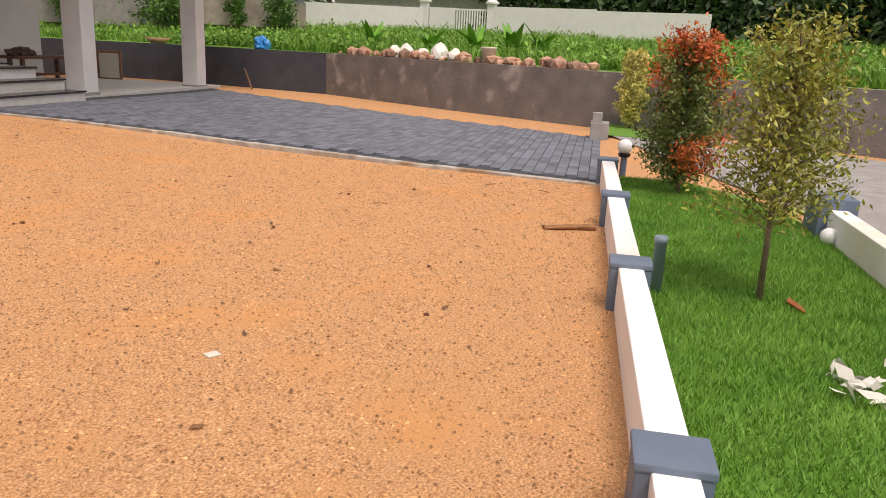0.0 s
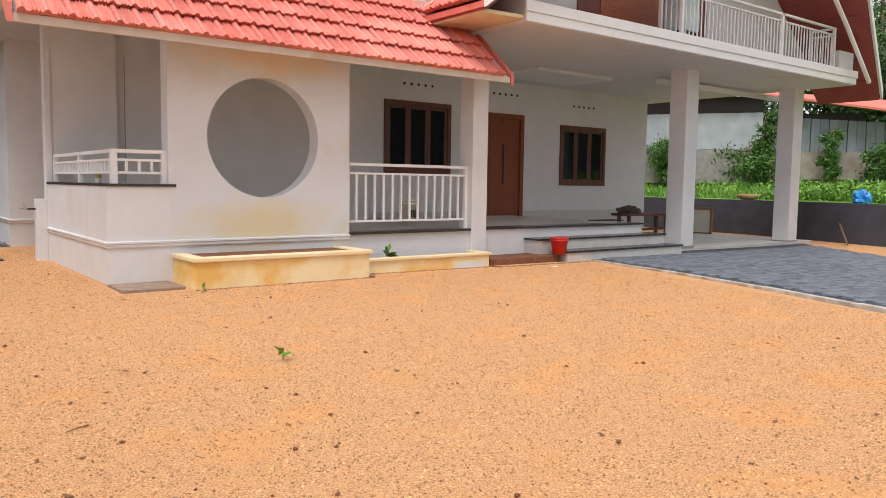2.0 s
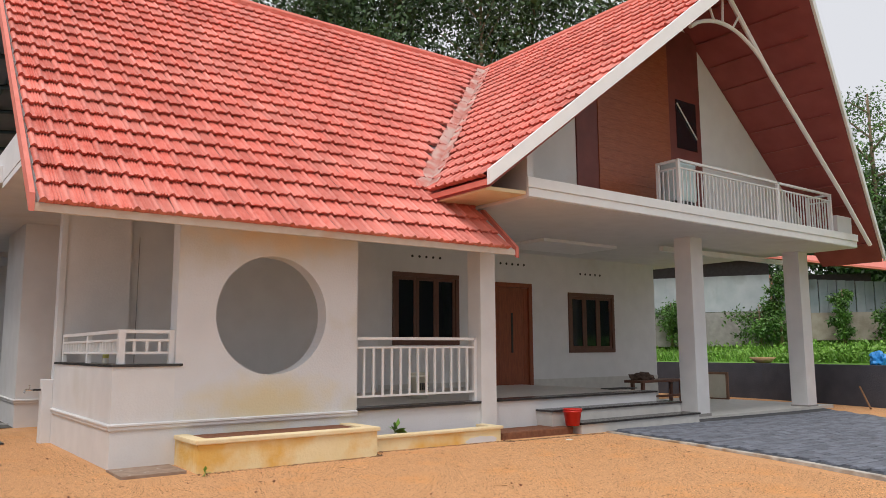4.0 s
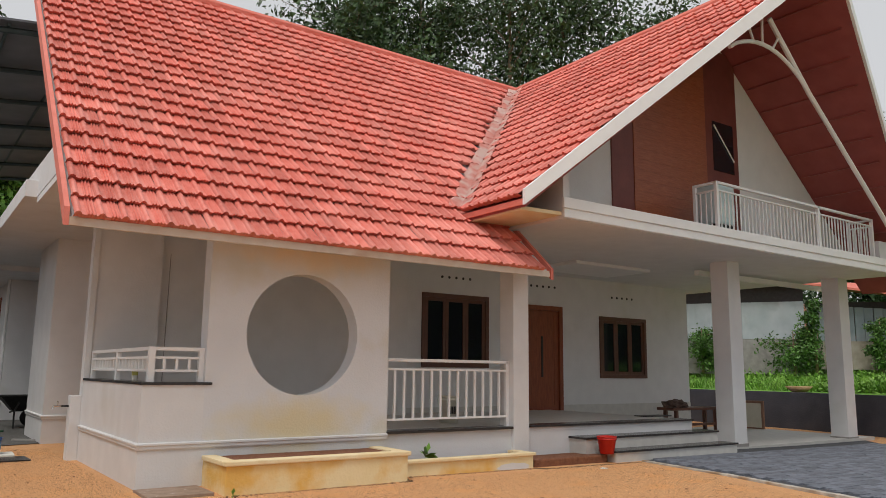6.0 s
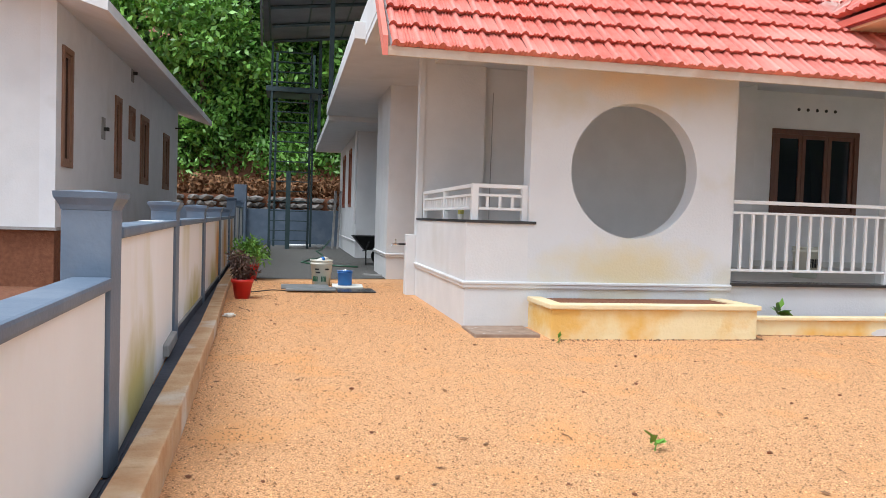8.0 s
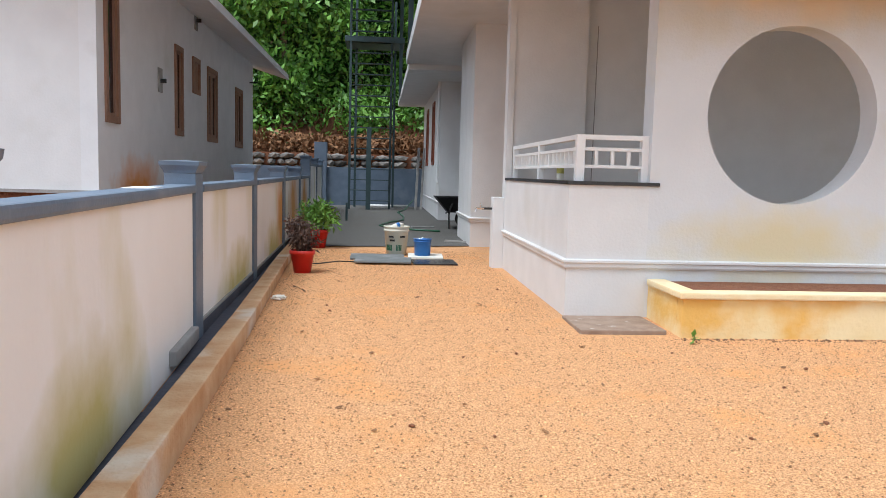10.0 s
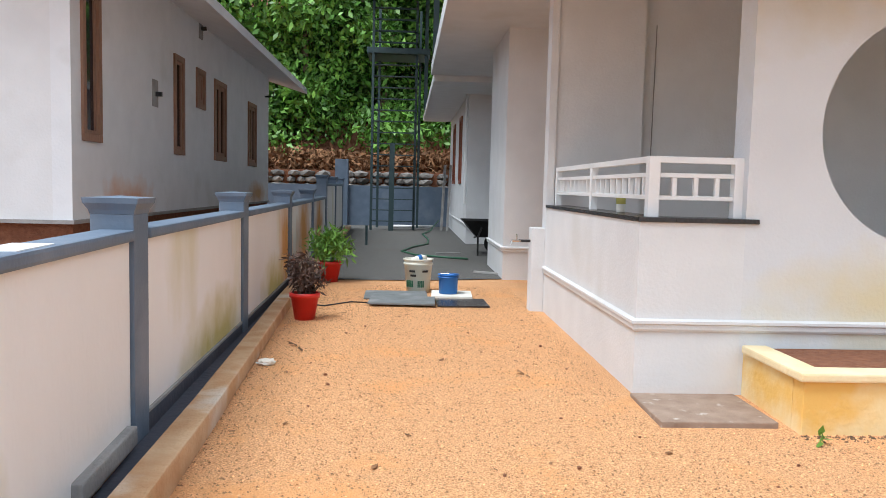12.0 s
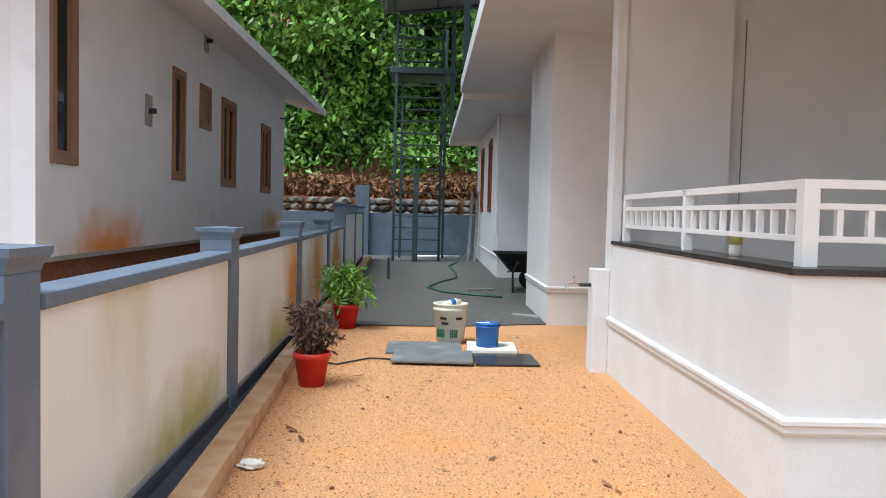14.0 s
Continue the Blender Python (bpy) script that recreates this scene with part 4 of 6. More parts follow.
# ---------- neighbour's house ----------
nb = thing("neighbour_house", (-8, 9, 0), "white neighbouring house with brown windows and rust stains", "house")
NX = -4.85
NWIN = [(3.66, 4.16, 1.65, 3.3), (6.84, 7.34, 1.64, 3.10), (8.02, 8.56, 2.44, 3.08), (9.18, 10.06, 1.63, 3.06), (12.05, 12.92, 1.61, 2.98)]
part("wall", wall_with_holes(NX - 0.2, NX, 3.42, 14.5, 0.82, 4.3, NWIN, along="y"), M_RUST, nb)
part("wall", box(-13, NX - 0.2, 3.42, 3.62, 0.82, 4.3), M_WHITE, nb)
part("wall", box(-13, NX - 0.2, 14.3, 14.5, 0.82, 4.3), M_WHITE, nb)
part("plinth_band", box(-13, NX + 0.03, 3.38, 14.55, 0.78, 0.82), M_CONC, nb)
part("plinth", box(-13, NX - 0.02, 3.46, 14.46, -0.1, 0.78), M_SOIL, nb)
for w in NWIN:
    window_unit(nb, *w, NX, M_WOOD_L, bays=2 if w[1] - w[0] > 0.5 else 1, along="y", face=1)
# solid dark box added behind the windows in place of unlit rooms
part("dark_room_fill", box(-12.9, NX - 0.5, 3.6, 14.3, 0.36, 4.2), M_WOOD_D, nb)
bm = poly([(-4.06, 2.7, 3.57), (-4.06, 15.6, 3.57), (NX - 4.5, 15.6, 5.2), (NX - 4.5, 2.7, 5.2)], thick=Vector((0, 0, 0.14)))
part("roof", bm, M_WHITE, nb, "sloping white concrete roof slab")
for y, z in ((6.0, 2.42), (8.3, 3.75)):
    part("light_bracket", box(NX, NX + 0.02, y - 0.1, y + 0.1, z - 0.18, z + 0.18, 0.004), M_CONC, nb)
    part("lamp_stub", box(NX + 0.02, NX + 0.1, y - 0.025, y + 0.025, z - 0.04, z + 0.02, 0.004), M_BLACK, nb)
part("roof_hook", tube([(NX, 14.0, 3.3), (NX + 0.2, 14.0, 3.3), (NX + 0.2, 14.0, 3.42)], 0.02), M_BLACK, nb)
whole("neighbour_yard", poly([(-14, -14, 0.02), (-3.0, -14, 0.02), (-3.9, 19, 0.02), (-14, 19, 0.02)]), M_SOIL, "bare brown earth beside the neighbouring house", "ground", kind="structure")

# ---------- steel tower and sheet roof ----------
tw = thing("steel_stair_tower", (-1.9, 17, 0), "tall dark green steel ladder tower with a landing", "tower")
for x, y in ((-2.42, 16.9), (-1.22, 17.15), (-2.3, 18.3), (-1.1, 18.4)):
    part("leg", box(x - 0.035, x + 0.035, y - 0.035, y + 0.035, 0, 6.4, 0.004), M_STEEL, tw)
part("centre_post", box(-1.92, -1.78, 16.6, 16.68, 0, 2.4), M_STEEL, tw)
for i in range(20):
    z = 0.25 + i * 0.31
    part("rung", box(-2.40, -1.24, 16.95, 17.1, z, z + 0.026), M_STEEL, tw)
part("landing", box(-2.6, -0.85, 16.85, 18.4, 4.90, 5.06, 0.01), M_STEEL, tw)
rf = thing("sheet_roof_canopy", (0, 12, 6.5), "grey metal sheet canopy on steel trusses above the terrace", "canopy")
part("sheet", poly([(-2.35, 5.0, 6.60), (-2.72, 17.4, 6.52), (6, 17.4, 7.6), (6, 5.0, 7.6)], thick=Vector((0, 0, 0.04))), M_SHEET, rf)
for i in range(7):
    y = 5.2 + i * 2.0
    part("rafter", tube([(-2.4, y, 6.50), (6, y, 7.5)], 0.05, 6), M_STEEL, rf)
for i in range(8):
    x = -2.3 + i * 1.1
    part("purlin", tube([(x, 5.1, 6.56 + 0.125 * (x + 2.4)), (x - 0.2, 17.3, 6.54 + 0.125 * (x + 2.4))], 0.03, 6), M_STEEL, rf)
part("edge_gutter", poly([(-2.37, 5.0, 6.45), (-2.74, 17.4, 6.38), (-2.74, 17.4, 6.6), (-2.37, 5.0, 6.68)], thick=Vector((-0.06, 0, 0))), M_SHEET, rf)
part("canopy_post", box(-1.0, -0.9, 9.6, 9.7, 3.68, 6.66), M_STEEL, rf)
part("canopy_post", box(-1.0, -0.9, 17.0, 17.1, 3.4, 6.66), M_STEEL, rf)
yp = thing("steel_post", (-2.25, 11.4, 0), "thin dark steel post standing in the side yard", "post")
part("shaft", box(-2.275, -2.225, 11.38, 11.43, 0, 0.42), M_STEEL, yp)

# ---------- retaining wall, field, driveway ----------
rw = thing("retaining_wall", (14, -4, 0), "mottled grey plastered retaining wall along the driveway", "wall")
for (xa, ya), (xb, yb), m in zip(RET + [(9.6, -10.9), (6.0, -16.0)], RET[1:] + [(9.6, -10.9), (6.0, -16.0), (2.0, -22.0)], (M_RETAIN_B, M_RETAIN_B, M_RETAIN, M_RETAIN, M_RETAIN, M_RETAIN)):
    d = Vector((xb - xa, yb - ya, 0))
    nrm = Vector((-d.y, d.x, 0)).normalized()
    h = 0.83
    part("wall_face", poly([(xa, ya, -0.15), (xb, yb, -0.15), (xb, yb, h), (xa, ya, h)], thick=nrm * 0.25), m, rw)
for (xa, ya), (xb, yb) in zip([(17.5, 12)] , [(16.9, 2.6)]):
    part("wall_face", poly([(xa, ya, -0.15), (xb, yb, -0.15), (xb, yb, 0.83), (xa, ya, 0.83)], thick=Vector((0.25, 0, 0))), M_RETAIN_B, rw)
FIELD_EDGE = [(18.2, 40), (17.75, 12), (17.15, 2.6), (16.55, 0.35), (15.6, -2.75), (11.45, -8.75), (9.85, -11.0), (6.25, -16.1), (2.3, -22.1)]


def fz(d, k):
    """Height of the rising field d metres beyond the retaining wall, k along it."""
    return 0.80 + (0.058 - 0.03 * k) * min(d, 26) + 0.004 * max(d - 26, 0)


def make_field():
    bm = bmesh.new()
    rows = []
    for i, (x, y) in enumerate(FIELD_EDGE):
        k = i / (len(FIELD_EDGE) - 1)
        a = radians(20 - 75 * k)
        rows.append([bm.verts.new((x + math.cos(a) * d, y + math.sin(a) * d, fz(d, k) + (0.12 * noise.noise((x + d, y, 1.0)) if d else 0))) for d in (0, 2, 4, 7, 11, 16, 22, 30, 60, 150)])
    for p, q in zip(rows, rows[1:]):
        for m in range(len(p) - 1):
            bm.faces.new((p[m], q[m], q[m + 1], p[m + 1]))
    bmesh.ops.recalc_face_normals(bm, faces=bm.faces[:])
    whole("field", bm, M_FIELD, "overgrown green field on the raised ground", "field", kind="structure", smooth=True)


make_field()
apron = thing("paved_driveway", (9, -4, 0), "slate-blue interlocking paver driveway with a pale kerb edge", "paving", kind="structure")
PE = [(4.95, -8.95), (5.3, -7.4), (5.95, -5.2), (6.4, -3.9), (6.85, -2.2), (7.15, -0.62)]   # near edge of the paving
PF = [(9.2, -8.9), (11.0, -5.6), (13.0, -2.6), (14.6, -0.2), (14.9, 0.0)]


def edge_x(line, y):
    for (xa, ya), (xb, yb) in zip(line, line[1:]):
        if ya <= y <= yb:
            return xa + (xb - xa) * (y - ya) / (yb - ya)
    return line[0][0] if y < line[0][1] else line[-1][0]


bmj = bmesh.new()
ysj = [-12.5, -8.95, -7.4, -5.2, -3.9, -2.2, -0.6, -0.02]
prev = None
for y in ysj:
    xa, xb = edge_x(PE, y), edge_x(PF, y)
    cur = [bmj.verts.new((xa + (xb - xa) * k / 6, y, gz(xa + (xb - xa) * k / 6) + 0.012)) for k in range(7)]
    if prev:
        for k in range(6):
            bmj.faces.new((prev[k], prev[k + 1], cur[k + 1], cur[k]))
    prev = cur
part("joint_bed", bmj, M_JOINT, apron)
for (xa, ya), (xb, yb) in zip(PE, PE[1:]):
    d = Vector((xb - xa, yb - ya, 0))
    part("edge_kerb", box((xa + xb) / 2 - 0.08, (xa + xb) / 2 + 0.0, (ya + yb) / 2 - d.length / 2 - 0.01, (ya + yb) / 2 + d.length / 2 + 0.01, -0.1, gz((xa + xb) / 2) + 0.022, 0.006, rz=-math.degrees(math.atan2(d.x, d.y))), M_PALE, apron, "pale broken mortar edging")
whole("road", poly([(-20, -10.75, 0.015), (3.6, -10.62, 0.015), (9.0, -9.1, 0.015), (9.4, -10.4, 0.015), (5.6, -15.8, 0.015), (-20, -15.8, 0.015)]), M_CONC, "worn grey concrete lane beyond the lawn", "road", kind="structure")

# low lawn wall
lw = thing("lawn_edge_wall", (2.4, -9.03, 0), "low white garden wall with slate-blue blocks along the lawn", "wall")
LWX = [-2.0, -0.3, 1.42, 3.15, 4.9]
def lwy(x):
    return -9.112 + (x + 0.3) * 0.021


for a, b in zip(LWX, LWX[1:]):
    y = lwy((a + b) / 2)
    part("wall_run", box(a + 0.15, b + 0.01, y - 0.055, y + 0.055, -0.03, 0.205, 0.008, rz=1.2), M_BWALL, lw)
for x in LWX:
    y = lwy(x)
    p = part("block_post", box(x, x + 0.16, y - 0.09, y + 0.09, -0.03, 0.2, 0.006), M_BLUE, lw)
    part("cap", box(x - 0.004, x + 0.164, y - 0.094, y + 0.094, 0.2, 0.225, 0.006), M_BLUE, p)
lw2 = thing("lane_edge_wall", (3, -10.45, 0), "low cream wall with a blue end post beside the lane", "wall")
part("wall_run", box(-2.0, 3.35, -10.52, -10.40, -0.03, 0.2, 0.008), M_BWALL, lw2)
part("end_post", box(3.35, 3.68, -10.58, -10.34, -0.03, 0.27, 0.008), M_BLUE, lw2)
whole("lawn", poly([(-4, -10.41, 0.014), (3.6, -10.41, 0.014), (4.6, -10.2, 0.014), (5.3, -9.7, 0.014), (5.15, -9.08, 0.014), (-4, -9.08, 0.014)]), M_LAWN, "bright green lawn strip", "lawn", kind="structure")
whole("lawn", poly([(9.0, -8.95, 0.02), (11.1, -8.9, 0.02), (9.9, -10.4, 0.02), (8.9, -9.6, 0.02)]), M_LAWN, "small grass patch round the golden shrub", "lawn", kind="structure")


def grass(name, n, inside, h, w, mat, seed, label, z=0.0, lean=0.35):
    rg = np.random.default_rng(seed)
    P = inside(rg, n)
    n = len(P)
    a = rg.uniform(0, 6.283, n)
    H = h * rg.uniform(0.5, 1.25, n)
    sx, sy = np.cos(a) * w, np.sin(a) * w
    lx, ly = rg.normal(size=n) * lean * H, rg.normal(size=n) * lean * H
    V = np.empty((n, 3, 3))
    V[:, 0] = np.stack([P[:, 0] - sx, P[:, 1] - sy, P[:, 2] + z], 1)
    V[:, 1] = np.stack([P[:, 0] + sx, P[:, 1] + sy, P[:, 2] + z], 1)
    V[:, 2] = np.stack([P[:, 0] + lx, P[:, 1] + ly, P[:, 2] + z + H], 1)
    me = bpy.data.meshes.new(name)
    idx = np.arange(n * 3)
    me.vertices.add(n * 3)
    me.vertices.foreach_set("co", V.ravel())
    me.loops.add(n * 3)
    me.loops.foreach_set("vertex_index", idx)
    me.polygons.add(n)
    me.polygons.foreach_set("loop_start", idx[::3])
    me.update()
    me.materials.append(mat)
    tagged(new(name, me), label, "grass", kind="stuff")


def lawn_pts(rg, n):
    x, y = rg.uniform(-1.0, 5.25, n), rg.uniform(-10.38, -9.13, n)
    keep = (y > -10.4 + np.clip(x - 3.6, 0, 9) * 0.42) & (rg.random(n) < 0.35 + 0.9 * np.clip((y + 10.4) * (-9.05 - y) * 4, 0, 1))
    return np.stack([x[keep], y[keep], np.full(keep.sum(), 0.012)], 1)


def field_pts(rg, n):
    A = np.array(FIELD_EDGE[1:8])
    s = rg.random(n) * (len(A) - 1)
    d = 0.75 + rg.random(n) ** 1.7 * 24
    i = np.minimum(s.astype(int), len(A) - 2)
    p = A[i] + (A[i + 1] - A[i]) * (s - i)[:, None]
    k = (s + 1) / (len(FIELD_EDGE) - 1)
    a = np.radians(20 - 75 * k)
    q = p + np.stack([np.cos(a), np.sin(a)], 1) * d[:, None]
    patch = np.array([noise.noise((u * 0.5, v * 0.5, 3.0)) for u, v in q])
    keep = rg.random(n) < 0.65 + 0.8 * patch
    return np.stack([q[keep, 0], q[keep, 1], 0.78 + (0.058 - 0.03 * k[keep]) * d[keep]], 1)


grass("lawn_grass", 110000, lawn_pts, 0.032, 0.0028, M_TURF, 21, "short bright green lawn grass", lean=0.5)
grass("field_grass", 70000, field_pts, 0.28, 0.022, M_WEED, 22, "tall green wild grass on the raised field", lean=0.45)

_w = field_pts(np.random.default_rng(77), 900)
leaf_mesh("field_weeds", np.concatenate([p + nr.normal(size=(42, 3)) * np.array((0.22, 0.22, 0.10)) + np.array((0, 0, 0.14)) for p in _w]), 0.13, M_WEED, seed=33, long=2.0, droop=-0.3, kind="stuff", label="leafy green weeds all over the field", category="weeds")

# ---------- far side: white wall, house, shed ----------
def strip(a, b, f0, f1, z0, z1, thick=0.2):
    """An upright panel on the line from a to b, between two fractions of it."""
    a, b = Vector(a), Vector(b)
    p, q = a.lerp(b, f0), a.lerp(b, f1)
    n = Vector((b.y - a.y, a.x - b.x)).normalized() * thick
    return poly([(p.x, p.y, z0), (q.x, q.y, z0), (q.x, q.y, z1), (p.x, p.y, z1)], thick=Vector((n.x, n.y, 0)))


fw = thing("far_white_wall", (38, -4, 1.8), "white painted block boundary wall with gate pillars across the field", "wall")
F1, F2, F3, F4 = (35.6, 8.5), (38.1, 0.25), (37.9, -3.25), (36.0, -13.6)
part("wall_run", strip(F1, F2, 0.0, 1.0, 1.5, 2.95), M_WHITE, fw)
part("wall_run", strip(F3, F4, 0.0, 0.5, 1.4, 3.12), M_WHITE, fw)
part("wall_run", strip(F3, F4, 0.5, 1.0, 1.4, 3.05), M_WHITE, fw)
for c in (Vector(F2), Vector(F3)):
    p = part("gate_pillar", box(c.x - 0.22, c.x + 0.22, c.y - 0.22, c.y + 0.22, 1.5, 3.25, 0.02), M_WHITE, fw)
    part("pillar_cap", lathe([(0.34, 0), (0.34, 0.07), (0.18, 0.2), (0.0, 0.3)], (c.x, c.y, 3.25), 12), M_WHITE, p)
for i in range(12):
    part("gate_bar", strip(F2, F3, 0.48 + i * 0.038, 0.495 + i * 0.038, 1.9, 2.95, 0.05), M_TRIM, fw)
part("gate_rail", strip(F2, F3, 0.46, 0.93, 2.9, 2.98, 0.05), M_TRIM, fw)
part("gate_panel", strip(F2, F3, 0.08, 0.46, 1.6, 3.0, 0.1), M_WHITE, fw)
fh = thing("far_house", (49, 2, 1.8), "white house with a dark weathered tile roof behind the far wall", "house")
HA, HB = (47.3, 8.3), (49.7, -3.0)
M_OLDTILE = pm("weathered_dark_roof_tile", (0.09, 0.055, 0.045), (0.17, 0.11, 0.085), 5, 0.85, 0.5, 20)
part("wall", strip(HA, HB, 0.0, 1.0, 1.5, 4.7, 0.3), M_CONC, fh)
for f0, f1, za, zb in ((0.54, 0.64, 3.1, 4.2), (0.22, 0.30, 3.1, 4.2), (0.84, 0.9, 2.2, 4.2)):
    part("window", strip(HA, HB, f0, f1, za, zb, -0.06), M_WOOD_D, fh)
part("roof", poly([(46.4, 8.9, 4.55), (48.9, -3.8, 4.5), (53.5, -1.6, 6.5), (51.7, 6.8, 6.5)], thick=Vector((0, 0, 0.12))), M_OLDTILE, fh)
part("roof", poly([(57.4, 9.3, 4.55), (58.2, -3.2, 4.5), (53.5, -1.6, 6.5), (51.7, 6.8, 6.5)], thick=Vector((0, 0, 0.12))), M_OLDTILE, fh)
part("eave_trim", poly([(46.38, 8.9, 4.35), (48.88, -3.8, 4.3), (48.88, -3.8, 4.52), (46.38, 8.9, 4.57)], thick=Vector((0.06, 0, 0))), M_TRIM, fh)
sh = thing("shed", (25, 7.5, 1.8), "old shed with grey sheet walls, block base and rusty red roof", "shed")
SA, SB = (21.0, 14.0), (25.2, 7.0)
base = part("block_base", strip(SA, SB, 0.0, 1.0, 1.3, 2.60, 0.14), M_CONC, sh)
for row in range(5):
    for i in range(19):
        f0 = max(0.0, (i - 0.5 * (row % 2)) / 19) + 0.002
        part("block", strip(SA, SB, f0, min(1.0, (i + 1 - 0.5 * (row % 2)) / 19) - 0.002, 1.36 + row * 0.25, 1.59 + row * 0.25, -0.05), M_BLOCK, base)
for i in range(34):
    part("wall_sheet", strip(SA, SB, i / 34, (i + 1) / 34, 2.62, 4.0, 0.04 + 0.03 * (i % 2)), M_SHEETL, sh)
# black strips stand in for the deep shade under the shed roof
part("loft_shade", strip(SA, SB, 0.0, 1.0, 3.95, 4.62, -0.6), M_BLACK, sh)
part("loft_shade", strip((25.9, 7.2), (28.9, 3.4), 0.0, 0.7, 3.0, 4.0, -0.3), M_BLACK, sh)
part("block_base", strip((25.3, 6.95), (28.75, 3.15), 0.0, 1.0, 1.5, 2.52), M_BLOCK, sh)
for i in range(16):
    part("wall_sheet", strip((25.3, 6.95), (28.75, 3.15), i / 16 + 0.002, (i + 0.96) / 16, 2.52, 3.85 - 0.018 * i, 0.04 + 0.04 * (i % 2)), M_SHEETD, sh)
part("roof", poly([(20.0, 14.2, 4.95), (24.9, 6.6, 4.56), (28.2, 2.1, 3.71), (35.0, 7.0, 5.2), (29.0, 16.0, 6.2)], thick=Vector((0, 0, 0.08))), M_TILE_EDGE, sh)
for i, (x, y, h, r) in enumerate([(20.3, 13.0, 4.2, 1.1), (19.6, 11.5, 3.0, 0.8), (24.6, 6.3, 2.6, 0.45), (26.2, 4.8, 2.0, 0.45), (26.9, 3.4, 1.3, 0.7), (24.2, 6.9, 1.5, 0.9), (22.6, 9.6, 1.6, 0.8)]):
    tree(x, y, 1.4, h, r, 3000, 0.13, M_BUSH, 90 + i, "leafy green bush by the old shed", bare=0.05, trunk=0.06, name="bush")
for i, (x, y, h, r) in enumerate([(44, 22, 16, 5), (60, 12, 17, 5.5), (63, -2, 16, 5.5), (42, 10, 7.5, 3.0), (46, 14.5, 11, 4.0), (50, -14, 13, 5), (40, -22, 10, 4.5), (30, -26, 10, 4.5), (47, 30, 17, 5.5), (22, -27, 9, 4.2), (36, 19, 13, 4.2)]):
    tree(x, y, 1.0, h, r, 13000, 0.36, M_LEAF_D, 120 + i, "tall dark tree at the far edge of the field", bare=0.12, trunk=0.25)
tree(45.5, 11.6, 1.0, 16.0, 3.3, 9000, 0.24, M_BUSH, 171, "tall thin-crowned tree at the far edge of the field", bare=0.12, trunk=0.25)
leaf_mesh("hedge", clumps(900, 90, lambda: (lambda a: (20 + 34 * a, -27 + 34 * a * a * 0.9 + nr.uniform(-1, 1), 1.0 + nr.random() * 4.5))(nr.random()), (0.9, 0.9, 0.7)), 0.5, M_LEAF_D, seed=31, kind="stuff", label="thick green growth along the far lane", category="hedge")
# banana-like plants
for i, (x, y) in enumerate([(17.6, -4.6), (18.4, -5.6), (16.5, -6.8), (17.3, -7.4), (19.2, -2.6)]):
    bp_ = thing("broadleaf_plant", (x, y, 0.8), "broad-leaved green plant growing in the field", "plant", group="broad-leaved plants")
    for k in range(13):
        a = k * 2.4 + i
        L, w = 0.6 + 0.17 * (k % 4), 0.13
        bm = bmesh.new()
        rows = []
        for j in range(6):
            f = j / 5
            c = Vector((x + math.cos(a) * L * 0.45 * f * f, y + math.sin(a) * L * 0.45 * f * f, 0.78 + L * (f - 0.35 * f * f * (k % 2))))
            ww = w * math.sin(math.pi * min(0.98, 0.12 + 0.86 * f))
            s = Vector((-math.sin(a), math.cos(a), 0)) * ww
            rows.append((bm.verts.new(c - s), bm.verts.new(c + Vector((0, 0, -0.02))), bm.verts.new(c + s)))
        for p, q in zip(rows, rows[1:]):
            bm.faces.new((p[0], p[1], q[1], q[0]))
            bm.faces.new((p[1], p[2], q[2], q[1]))
        part("leaf", bm, M_GRASS, bp_)
# rubble, sacks and buckets on the retaining wall
rng = random.Random(9)
for i in range(84):
    f = min(0.98, max(0.03, 0.05 + 0.93 * i / 84 + rng.gauss(0, 0.03)))
    xa = 15.55 + (11.35 - 15.55) * f
    ya = -2.7 + (-8.7 + 2.7) * f
    s = 0.05 + 0.12 * rng.random() ** 1.6
    whole("rubble_stone", stone(None, (xa + 0.05 + rng.uniform(-0.1, 0.35), ya + 0.05 - rng.uniform(0, 0.25), 0.82 + s * 0.5), (s * rng.uniform(0.9, 1.6), s * rng.uniform(0.8, 1.2), s * rng.uniform(0.55, 1.0)), rng), M_RUBBLE, "rough brown rubble stone lying on the wall", "stone", group="rubble on the wall")
for i, (f, m, s) in enumerate([(0.33, M_PAPER, 0.17), (0.40, M_PAPER, 0.13), (0.47, M_PAPER, 0.18), (0.53, M_PAPER, 0.14), (0.28, M_PAPER, 0.14)]):
    xa, ya = 15.75 - 4.2 * f, -2.8 - 6.0 * f
    bm = bmesh.new()
    bmesh.ops.create_icosphere(bm, subdivisions=2, radius=1)
    for v in bm.verts:
        k = 1 + 0.35 * noise.noise(v.co * 2.3 + Vector((i, 0, 0)))
        v.co = Vector((v.co.x * s * k * 1.2, v.co.y * s * k, max(-0.6, v.co.z) * s * 1.25 * k * (1 + 0.5 * v.co.x))) + Vector((xa, ya, 0.81 + s * 0.62))
    whole("cement_sack", bm, m, "crumpled white cement sack on the wall", "sack", group="sacks on the wall")
bt = thing("tarpaulin_bundle", (16.5, -0.5, 0.82), "crumpled bright blue plastic bundle on the wall", "bundle")
bm = bmesh.new()
bmesh.ops.create_icosphere(bm, subdivisions=3, radius=1)
for v in bm.verts:
    k = 1 + 0.5 * noise.noise(v.co * 2.6)
    v.co = Vector((v.co.x * 0.2 * k, v.co.y * 0.18 * k, max(-0.55, v.co.z) * 0.2 * k)) + Vector((16.4, -0.6, 0.93))
part("sheet", bm, M_BLUEBAG, bt)
